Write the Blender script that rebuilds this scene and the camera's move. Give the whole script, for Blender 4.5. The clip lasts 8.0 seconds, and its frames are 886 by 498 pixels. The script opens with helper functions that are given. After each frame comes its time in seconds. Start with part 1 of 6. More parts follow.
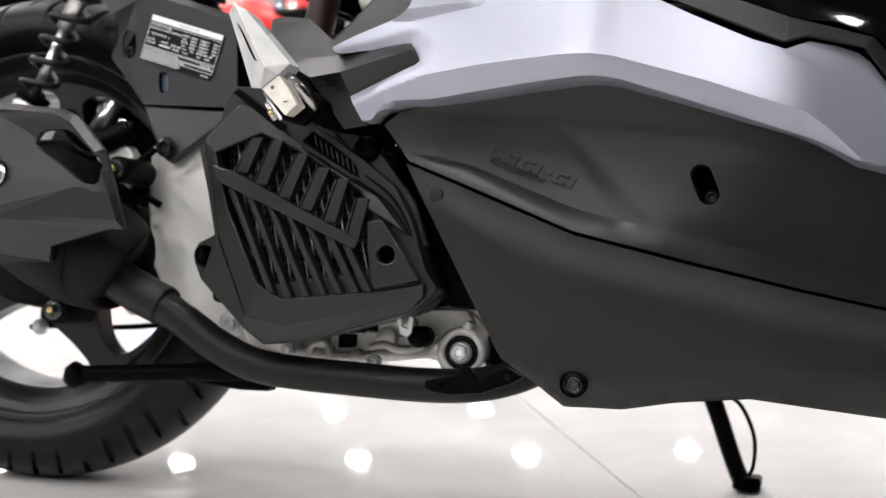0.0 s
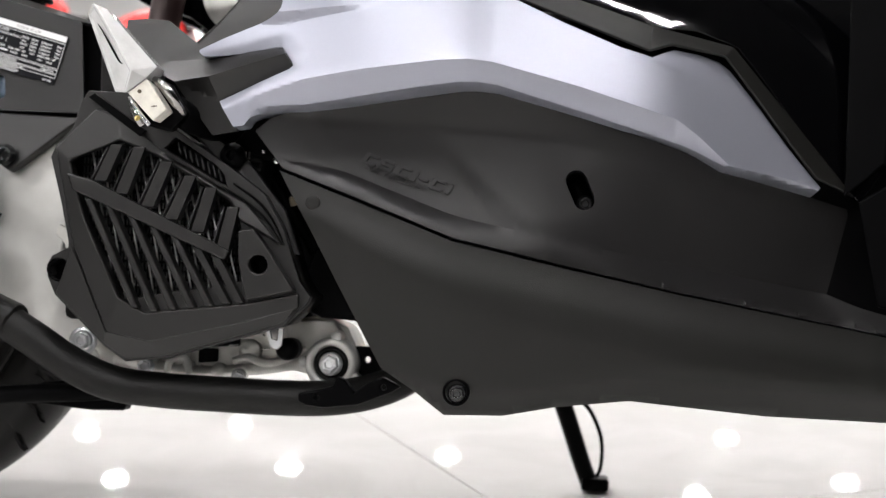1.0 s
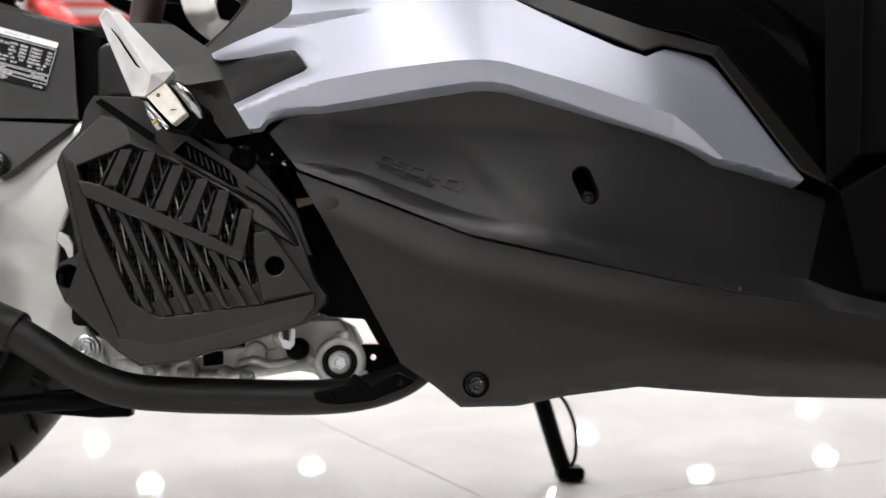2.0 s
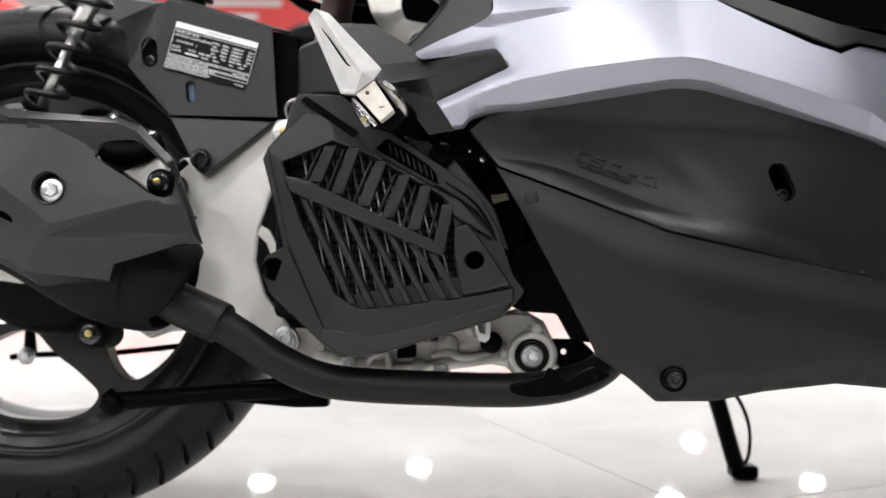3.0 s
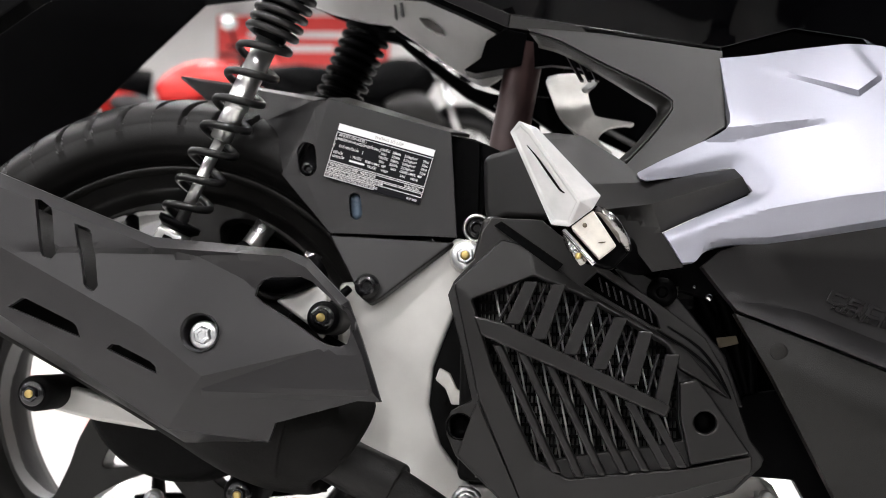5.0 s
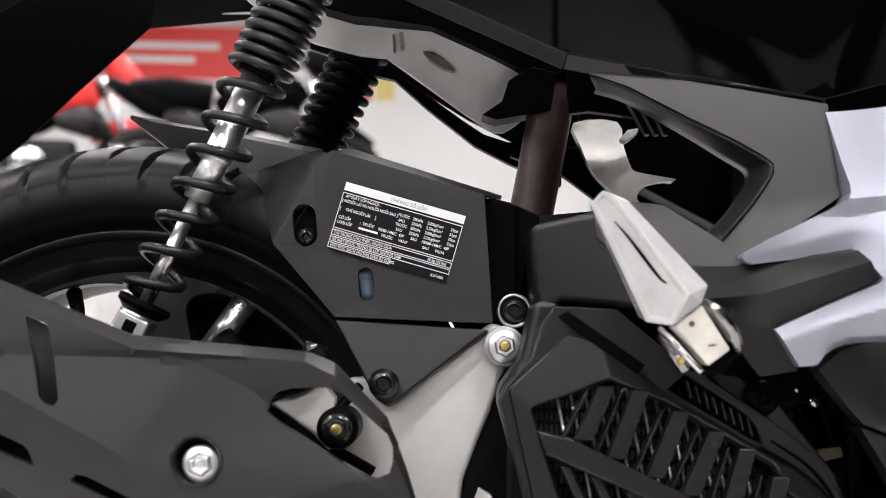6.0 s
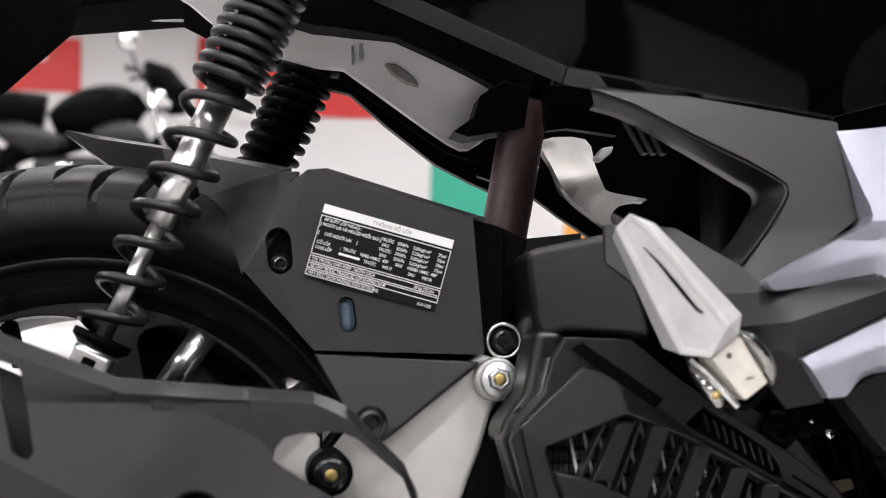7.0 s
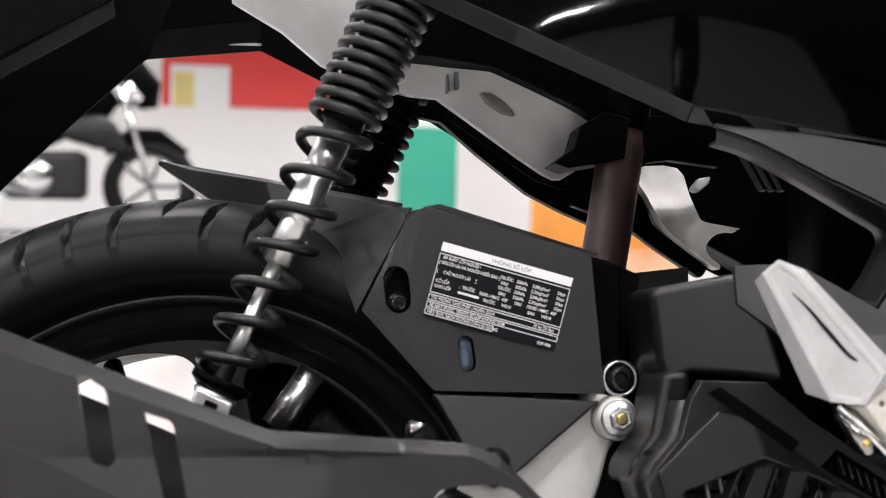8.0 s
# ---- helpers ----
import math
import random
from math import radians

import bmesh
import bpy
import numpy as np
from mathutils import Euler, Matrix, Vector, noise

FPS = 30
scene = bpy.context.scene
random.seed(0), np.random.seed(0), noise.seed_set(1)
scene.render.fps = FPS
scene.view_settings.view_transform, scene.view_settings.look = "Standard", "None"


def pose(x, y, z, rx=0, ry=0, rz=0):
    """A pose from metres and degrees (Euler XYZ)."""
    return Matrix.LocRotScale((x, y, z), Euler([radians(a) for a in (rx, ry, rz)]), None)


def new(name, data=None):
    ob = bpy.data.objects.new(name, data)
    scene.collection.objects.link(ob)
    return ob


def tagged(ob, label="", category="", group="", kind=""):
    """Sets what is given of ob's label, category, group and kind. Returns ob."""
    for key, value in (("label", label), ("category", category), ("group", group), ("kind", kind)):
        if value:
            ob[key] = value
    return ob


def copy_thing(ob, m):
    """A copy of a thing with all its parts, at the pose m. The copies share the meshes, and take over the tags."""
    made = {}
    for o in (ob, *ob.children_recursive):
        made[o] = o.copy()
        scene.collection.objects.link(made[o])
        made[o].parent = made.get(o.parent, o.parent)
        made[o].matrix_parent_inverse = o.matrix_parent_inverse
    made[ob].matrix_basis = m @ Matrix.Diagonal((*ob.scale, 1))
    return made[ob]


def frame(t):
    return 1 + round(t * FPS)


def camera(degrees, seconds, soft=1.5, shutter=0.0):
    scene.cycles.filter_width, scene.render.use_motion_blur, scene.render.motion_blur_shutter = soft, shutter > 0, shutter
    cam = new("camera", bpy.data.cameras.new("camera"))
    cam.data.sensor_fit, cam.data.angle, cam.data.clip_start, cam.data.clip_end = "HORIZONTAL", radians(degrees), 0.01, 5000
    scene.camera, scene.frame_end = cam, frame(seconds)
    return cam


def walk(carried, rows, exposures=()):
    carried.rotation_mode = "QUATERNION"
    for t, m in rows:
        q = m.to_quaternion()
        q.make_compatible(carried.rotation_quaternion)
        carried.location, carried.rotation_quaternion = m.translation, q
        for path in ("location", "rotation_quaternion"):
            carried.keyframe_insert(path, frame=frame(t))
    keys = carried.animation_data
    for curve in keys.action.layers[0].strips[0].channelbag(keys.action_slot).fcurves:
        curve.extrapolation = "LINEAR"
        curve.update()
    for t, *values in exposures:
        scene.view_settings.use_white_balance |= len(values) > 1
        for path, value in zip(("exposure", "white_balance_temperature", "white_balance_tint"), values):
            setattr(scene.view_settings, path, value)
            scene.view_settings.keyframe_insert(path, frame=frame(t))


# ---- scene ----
cam = camera(35.89, 8.0, soft=0.6)
PATH = [
    (0, pose(0.8054, -1.2677, 0.3907, 84.538, -1.333, 16.048)),
    (0.5, pose(0.7248, -1.2703, 0.3840, 85.124, -1.566, 9.450)),
    (1, pose(0.6960, -1.2709, 0.3839, 85.260, -1.424, 5.487)),
    (1.2, pose(0.6541, -1.2797, 0.3746, 85.695, -0.935, 2.495)),
    (2.3, pose(0.5244, -1.3080, 0.3740, 85.669, -0.404, -1.208)),
    (2.5, pose(0.4998, -1.3119, 0.3760, 85.609, -0.539, -0.170)),
    (3, pose(0.4705, -1.3245, 0.3678, 85.804, -0.439, 3.053)),
    (3.5, pose(0.4554, -1.3173, 0.3659, 86.135, -0.540, 5.624)),
    (4, pose(0.4487, -1.3047, 0.3652, 86.799, -0.681, 6.751)),
    (4.5, pose(0.4211, -1.2544, 0.3956, 86.986, -0.761, 6.698)),
    (5, pose(0.3454, -1.1334, 0.4458, 86.908, -0.902, 5.823)),
    (5.2, pose(0.3112, -1.0841, 0.4568, 86.997, -1.068, 4.920)),
    (6.3, pose(0.1701, -0.9050, 0.4847, 87.911, -1.354, -2.930)),
    (6.5, pose(0.1441, -0.8913, 0.4834, 88.167, -1.347, -4.810)),
    (7, pose(0.1112, -0.8682, 0.4851, 88.309, -1.235, -7.411)),
    (7.5, pose(0.0815, -0.8525, 0.4939, 88.052, -1.202, -9.125)),
    (8, pose(0.0155, -0.8431, 0.5120, 87.923, -1.223, -9.154)),
]
walk(cam, PATH, [(0, -0.05, 6500, 11), (5.0, -0.04, 6500, 12), (6.3, -0.18, 6500, 14), (8, -0.18, 6500, 14)])

# ---- light ----
cam.data.dof.use_dof = True
cam.data.dof.focus_distance = 0.97
cam.data.dof.aperture_fstop = 8.5
world = bpy.data.worlds.new("showroom_air")
world.use_nodes = True
world.node_tree.nodes["Background"].inputs[0].default_value = (0.9, 0.95, 1.0, 1)
world.node_tree.nodes["Background"].inputs[1].default_value = 0.02
scene.world = world


# ---- materials ----
def material(name, color, rough=0.5, metal=0.0, vary=0.15, scale=40.0, bump=0.0, bump_scale=600.0, coat=0.0, rough_vary=0.08, spec=0.5):
    m = bpy.data.materials.new(name)
    m.use_nodes = True
    nt = m.node_tree
    p = nt.nodes["Principled BSDF"]
    p.inputs["Metallic"].default_value = metal
    p.inputs["Coat Weight"].default_value = coat
    p.inputs["Coat Roughness"].default_value = 0.06
    p.inputs["Specular IOR Level"].default_value = spec
    co = nt.nodes.new("ShaderNodeTexCoord")
    n1 = nt.nodes.new("ShaderNodeTexNoise")
    n1.inputs["Scale"].default_value = scale
    n1.inputs["Detail"].default_value = 6
    nt.links.new(co.outputs["Object"], n1.inputs["Vector"])
    mix = nt.nodes.new("ShaderNodeMix")
    mix.data_type = "RGBA"
    mix.inputs["A"].default_value = (*[c * (1 - vary) for c in color], 1)
    mix.inputs["B"].default_value = (*[min(1, c * (1 + vary)) for c in color], 1)
    nt.links.new(n1.outputs["Fac"], mix.inputs["Factor"])
    nt.links.new(mix.outputs["Result"], p.inputs["Base Color"])
    mr = nt.nodes.new("ShaderNodeMapRange")
    mr.inputs["To Min"].default_value = max(0.02, rough - rough_vary)
    mr.inputs["To Max"].default_value = min(1, rough + rough_vary)
    n3 = nt.nodes.new("ShaderNodeTexNoise")
    n3.inputs["Scale"].default_value = scale * 0.35
    n3.inputs["Detail"].default_value = 4
    nt.links.new(co.outputs["Object"], n3.inputs["Vector"])
    nt.links.new(n3.outputs["Fac"], mr.inputs["Value"])
    nt.links.new(mr.outputs["Result"], p.inputs["Roughness"])
    if bump:
        n2 = nt.nodes.new("ShaderNodeTexNoise")
        n2.inputs["Scale"].default_value = bump_scale
        n2.inputs["Detail"].default_value = 3
        nt.links.new(co.outputs["Object"], n2.inputs["Vector"])
        b = nt.nodes.new("ShaderNodeBump")
        b.inputs["Strength"].default_value = bump
        b.inputs["Distance"].default_value = 0.001
        nt.links.new(n2.outputs["Fac"], b.inputs["Height"])
        nt.links.new(b.outputs["Normal"], p.inputs["Normal"])
    return m


def glow(name, color, strength):
    m = bpy.data.materials.new(name)
    m.use_nodes = True
    p = m.node_tree.nodes["Principled BSDF"]
    p.inputs["Base Color"].default_value = (*color, 1)
    p.inputs["Emission Color"].default_value = (*color, 1)
    p.inputs["Emission Strength"].default_value = strength
    return m


PLASTIC = material("textured_dark_plastic", (0.0094, 0.0089, 0.0093), 0.38, 0, 0.22, 30, 0.20, 1800, spec=0.42)
PLASTIC_COVER = material("dark_cover_plastic", (0.0056, 0.0052, 0.0050), 0.36, 0, 0.2, 30, 0.10, 2200, spec=0.40)
PLASTIC_SIDE = material("side_dark_plastic", (0.0110, 0.0105, 0.0108), 0.40, 0, 0.12, 14, 0.12, 1800, spec=0.30)
PLASTIC_FINE = material("fine_dark_plastic", (0.0105, 0.0099, 0.0109), 0.38, 0, 0.16, 14, 0.12, 1800, spec=0.38)
PLASTIC_LOW = material("olive_dark_plastic", (0.0046, 0.0045, 0.0038), 0.42, 0, 0.25, 30, 0.25, 1500, spec=0.30)
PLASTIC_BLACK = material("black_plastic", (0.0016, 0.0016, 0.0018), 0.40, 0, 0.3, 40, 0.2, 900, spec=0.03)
DARK = material("dark_engine_paint", (0.0032, 0.0032, 0.0032), 0.6, 0, 0.4, 60, 0.3, 300, spec=0.06)
GLOSS = material("gloss_black_paint", (0.0006, 0.0006, 0.0008), 0.045, 0, 0.1, 10, 0, 1, 0.0, 0.015, 0.42)
SILVER = material("silver_matt_paint", (0.31, 0.318, 0.370), 0.47, 0.65, 0.03, 900, 0.04, 2500, 0.0, 0.03)
CAST = material("cast_aluminium", (0.58, 0.575, 0.55), 0.45, 0.35, 0.34, 16, 0.10, 900)
CASTDARK = material("stained_cast_aluminium", (0.64, 0.625, 0.59), 0.38, 0.25, 0.5, 55, 0.6, 140)
RUBBER = material("tyre_rubber", (0.0034, 0.0032, 0.0030), 0.42, 0, 0.35, 50, 0.12, 900, spec=0.2)
RIM = material("satin_black_rim", (0.0085, 0.0081, 0.0076), 0.40, 0, 0.25, 30, 0.1, 300, spec=0.35)
PIPE = material("heat_proof_black_steel", (0.0058, 0.0056, 0.0053), 0.46, 0.0, 0.4, 35, 0.35, 450, spec=0.22)
CAN = material("matt_black_silencer_paint", (0.0030, 0.0028, 0.0025), 0.6, 0.0, 0.4, 35, 0.3, 450, spec=0.10)
SATIN = material("satin_steel", (0.86, 0.86, 0.85), 0.30, 1.0, 0.05, 30)
CHROME = material("chrome", (0.80, 0.80, 0.80), 0.16, 1.0, 0.06, 20)
ZINC = material("zinc_plated_steel", (0.80, 0.81, 0.83), 0.34, 1.0, 0.2, 120, 0.1, 500)
BRASS = material("yellow_zinc", (0.55, 0.42, 0.16), 0.35, 0.9, 0.3, 120)
SPRING = material("spring_black_enamel", (0.0055, 0.0054, 0.0056), 0.40, 0, 0.2, 60, 0.1, 400)
LABEL = material("label_black", (0.007, 0.007, 0.009), 0.32, 0, 0.1, 40, spec=0.12)
WHITE_INK = material("white_ink", (0.80, 0.80, 0.80), 0.5, 0, 0.03, 30)
GREY_INK = material("grey_ink", (0.25, 0.25, 0.26), 0.5)
BLUISH = material("bluish_window", (0.10, 0.14, 0.19), 0.3, 0, 0.3, 200)
PALE = material("pale_grey_scuffed_plastic", (0.90, 0.89, 0.86), 0.45, 0, 0.28, 24, 0.25, 120)
DENT_GREY = material("dent_grey", (0.22, 0.21, 0.20), 0.6, 0, 0.6, 90)
FRAME_STEEL = material("brown_black_frame_steel", (0.055, 0.030, 0.029), 0.38, 0.2, 0.3, 40, 0.1, 300)
CORE = material("radiator_core", (0.16, 0.16, 0.155), 0.5, 0.5, 0.4, 300)
STEEL_GREY = material("dull_grey_casting", (0.58, 0.57, 0.54), 0.45, 0.25, 0.4, 40, 0.3, 250)
WIRE = material("bare_aluminium_edge", (0.72, 0.72, 0.70), 0.35, 0.6, 0.3, 90)
CLIP = material("dark_chrome", (0.36, 0.35, 0.34), 0.14, 1.0, 0.5, 120, 0.9, 170)
BLACK_STEEL = material("black_oxide_steel", (0.008, 0.008, 0.009), 0.18, 0.0, 0.2, 100, spec=0.6)
STAIN = material("stained_white_plastic", (0.70, 0.67, 0.60), 0.3, 0, 0.3, 110, 0.1, 200)
WALL = material("white_wall_paint", (0.88, 0.88, 0.87), 0.7, 0, 0.03, 2, 0.05, 80)
CEIL = material("dark_ceiling_board", (0.045, 0.045, 0.045), 0.8, 0, 0.03, 2)
RED = material("red_board", (0.75, 0.035, 0.03), 0.4, 0, 0.06, 3)
GREEN = material("green_board", (0.02, 0.30, 0.20), 0.45, 0, 0.06, 3)
ORANGE = material("orange_board", (0.70, 0.27, 0.05), 0.5, 0, 0.3, 3)
YELLOW = material("yellow_print", (0.75, 0.62, 0.22), 0.5, 0, 0.2, 4)
STAIN_TAB = material("dull_tan_metal", (0.11, 0.09, 0.06), 0.5, 0.3, 0.4, 90)
BLUE = material("blue_board", (0.12, 0.13, 0.55), 0.5, 0, 0.1, 3)
NIGHT = material("dark_shop_glass", (0.02, 0.021, 0.024), 0.12, 0, 0.2, 2)
PODIUM = material("grey_podium_laminate", (0.16, 0.16, 0.165), 0.5, 0, 0.12, 6)
GROUT = material("tile_grout", (0.50, 0.49, 0.47), 0.8, 0, 0.15, 30)
LAMP = glow("lamp_glow", (1.0, 0.985, 0.975), 445.0)


def tile_material():
    m = material("polished_tile", (0.74, 0.725, 0.70), 0.022, 0, 0.05, 1.6, 0, 1, 0.0, 0.004)
    nt = m.node_tree
    p = nt.nodes["Principled BSDF"]
    co = nt.nodes["Texture Coordinate"]
    vein = nt.nodes.new("ShaderNodeTexNoise")
    vein.inputs["Scale"].default_value = 5
    vein.inputs["Detail"].default_value = 9
    vein.inputs["Distortion"].default_value = 1.6
    nt.links.new(co.outputs["Object"], vein.inputs["Vector"])
    ramp = nt.nodes.new("ShaderNodeValToRGB")
    ramp.color_ramp.elements[0].position, ramp.color_ramp.elements[0].color = 0.34, (0.63, 0.617, 0.60, 1)
    ramp.color_ramp.elements[1].position, ramp.color_ramp.elements[1].color = 0.66, (0.69, 0.68, 0.665, 1)
    nt.links.new(vein.outputs["Fac"], ramp.inputs["Fac"])
    nt.links.new(ramp.outputs["Color"], p.inputs["Base Color"])
    return m


TILE = tile_material()


def lens_material():
    m = material("clear_lens", (0.90, 0.91, 0.89), 0.10, 0, 0.30, 60, 0.35, 150)
    p = m.node_tree.nodes["Principled BSDF"]
    p.inputs["Transmission Weight"].default_value = 0.40
    p.inputs["IOR"].default_value = 1.3
    return m


LENS = lens_material()


# ---- builders ----
from mathutils.geometry import delaunay_2d_cdt, tessellate_polygon


def part(name, bm, mat, parent=None, label="", bevel=0.0, seg=2, angle=25, smooth=True, sharp=None, solid=0.0):
    """Links a bmesh as one mesh object under a thing or a part."""
    me = bpy.data.meshes.new(name)
    bm.normal_update()
    bm.to_mesh(me)
    bm.free()
    me.materials.append(mat)
    if smooth:
        for f in me.polygons:
            f.use_smooth = True
    if sharp:
        me.set_sharp_from_angle(angle=radians(sharp))
    ob = new(name, me)
    ob.parent = parent
    if solid:
        s = ob.modifiers.new("thickness", "SOLIDIFY")
        s.thickness, s.offset = solid, -1
    if bevel:
        b = ob.modifiers.new("edges", "BEVEL")
        b.width, b.segments, b.limit_method, b.angle_limit, b.harden_normals = bevel, seg, "ANGLE", radians(angle), True
    if label:
        ob["label"] = label
    return ob


def empty(name, parent=None, m=None):
    ob = new(name)
    ob.empty_display_size = 0.05
    ob.parent = parent
    if m is not None:
        ob.matrix_basis = m
    return ob


def fill(bm, loops):
    """Fills an outline with holes; loops of 3D points, the first is the outline."""
    edges = []
    for loop in loops:
        vs = [bm.verts.new(p) for p in loop]
        edges += [bm.edges.new((vs[i], vs[i - 1])) for i in range(len(vs))]
    out = bmesh.ops.triangle_fill(bm, edges=edges, use_beauty=True, use_dissolve=False, normal=(0, -1, 0))
    return [g for g in out["geom"] if isinstance(g, bmesh.types.BMFace)]


def outward(bm, faces):
    for f in faces:
        f.normal_update()
        if f.normal.y > 0:
            f.normal_flip()


def plate(name, outline, y, thick, mat, parent, holes=(), label="", bevel=0.0015, seg=2, slope=(0, 0)):
    """A flat plate in the side plane: (x, z) outline, front face at y, going thick inwards."""
    bm = bmesh.new()
    at = lambda q: (q[0], y + slope[0] * (q[0] - outline[0][0]) + slope[1] * (q[1] - outline[0][1]), q[1])
    faces = fill(bm, [[at(q) for q in loop] for loop in (outline, *holes)])
    outward(bm, faces)
    ext = bmesh.ops.extrude_face_region(bm, geom=faces)
    bmesh.ops.translate(bm, vec=(0, thick, 0), verts=[g for g in ext["geom"] if isinstance(g, bmesh.types.BMVert)])
    bmesh.ops.recalc_face_normals(bm, faces=bm.faces[:])
    return part(name, bm, mat, parent, label, bevel=bevel, seg=seg, angle=40)


def shell(name, pts, faces, mat, parent, holes=None, label="", thick=0.003, bevel=0.002, seg=3, angle=4):
    """A panel of facets that share named corners, with a wall of its own thickness."""
    bm = bmesh.new()
    for i, names in enumerate(faces):
        loop = [pts[n] for n in names]
        cut = (holes or {}).get(i, ())
        if cut:
            a = np.array([[p[0], p[2], 1] for p in loop])
            k = np.linalg.lstsq(a, np.array([p[1] for p in loop]), rcond=None)[0]
            fill(bm, [loop] + [[(q[0], k[0] * q[0] + k[1] * q[1] + k[2], q[1]) for q in h] for h in cut])
        else:
            bm.faces.new([bm.verts.new(p) for p in loop])
    bmesh.ops.remove_doubles(bm, verts=bm.verts[:], dist=0.0004)
    outward(bm, bm.faces[:])
    return part(name, bm, mat, parent, label, bevel=bevel, seg=seg, angle=angle, solid=thick)


def moulded(name, pts, faces, rim_names, mat, parent, round_by=0.007, label="", lip=0.02, rim=0.0015, step=0.006, holes=()):
    """A moulded panel of facets. Its depth is the mean of the facets near each place; with no round_by the net follows every crease."""
    tri = []
    for names in faces:
        loop = [Vector((pts[n][0], pts[n][2], 0)) for n in names]
        for k in tessellate_polygon([loop]):
            tri.append([pts[names[i]] for i in k])
    tri = np.array(tri)
    a, b, c = tri[:, 0], tri[:, 1], tri[:, 2]
    det = (b[:, 2] - c[:, 2]) * (a[:, 0] - c[:, 0]) + (c[:, 0] - b[:, 0]) * (a[:, 2] - c[:, 2])
    det = np.where(abs(det) < 1e-12, 1e-12, det)
    ring = [(0.0, 0.0)] + [(r * math.cos(t), r * math.sin(t)) for r, n in ((0.5, 6), (1.0, 10)) for t in np.linspace(0, 2 * math.pi, n, endpoint=False)]
    off = np.array(ring) * round_by

    def depth(x, z):
        px, pz = (off[:, 0] + x)[:, None], (off[:, 1] + z)[:, None]
        u = ((b[:, 2] - c[:, 2]) * (px - c[:, 0]) + (c[:, 0] - b[:, 0]) * (pz - c[:, 2])) / det
        v = ((c[:, 2] - a[:, 2]) * (px - c[:, 0]) + (a[:, 0] - c[:, 0]) * (pz - c[:, 2])) / det
        w = 1 - u - v
        low = np.minimum(np.minimum(u, v), w)
        best = low.argmax(1)
        k = np.arange(len(off))
        inside = low[k, best] > -0.002
        y = u[k, best] * a[best, 1] + v[k, best] * b[best, 1] + w[k, best] * c[best, 1]
        if not round_by:
            return float(y[0])
        # a place near the rim takes only the pairs of places that both lie on the panel
        if not inside.all():
            y0 = y[0]
            keep = [i for i in range(1, 7) if inside[i] and inside[1 + (i - 1 + 3) % 6]] + [i for i in range(7, 17) if inside[i] and inside[7 + (i - 7 + 5) % 10]]
            return float((y0 + y[keep].sum()) / (1 + len(keep)))
        return float(y.mean())

    flat = lambda names: [(pts[n][0], pts[n][2]) for n in names]
    edges = set()
    if not round_by:
        border = {tuple(sorted(k)) for k in zip(rim_names, rim_names[1:] + rim_names[:1])}
        edges = sorted({tuple(sorted(k)) for names in faces for k in zip(names, names[1:] + names[:1])} - border)
    return sheet(name, flat(rim_names), depth, mat, parent, holes, [flat(k) for k in edges], label, lip=lip, rim=rim, step=step, angle=55 if round_by else 11)


def inside(x, z, loop):
    odd = False
    for (x0, z0), (x1, z1) in zip(loop, loop[1:] + loop[:1]):
        if (z0 > z) != (z1 > z) and x < (x1 - x0) * (z - z0) / (z1 - z0) + x0:
            odd = not odd
    return odd


def away(x, z, line):
    """The distance of a place from a run of points."""
    best = 1e9
    for (x0, z0), (x1, z1) in zip(line, line[1:]):
        dx, dz = x1 - x0, z1 - z0
        t = min(1.0, max(0.0, ((x - x0) * dx + (z - z0) * dz) / (dx * dx + dz * dz)))
        best = min(best, math.hypot(x - x0 - t * dx, z - z0 - t * dz))
    return best


def resample(line, step):
    out = []
    for (x0, z0), (x1, z1) in zip(line, line[1:]):
        n = max(1, math.ceil(math.hypot(x1 - x0, z1 - z0) / step))
        out += [(x0 + (x1 - x0) * i / n, z0 + (z1 - z0) * i / n) for i in range(n)]
    return out + [line[-1]]


def run_of(x, xs, ys, w=0.018):
    """A run of values, rounded at its knots."""
    return float(np.interp(x + w * np.linspace(-1, 1, 9), xs, ys).mean())


def rounded(loop, steps=4):
    """A closed outline made smooth."""
    n = len(loop)
    return [tuple(q) for q in spline([*loop[-2:], *loop, *loop[:3]], steps)][2 * steps:(n + 2) * steps]


def swell(d, e=0.002):
    """Zero below, d above, rounded over e."""
    return 0.5 * (d + math.sqrt(d * d + e * e))


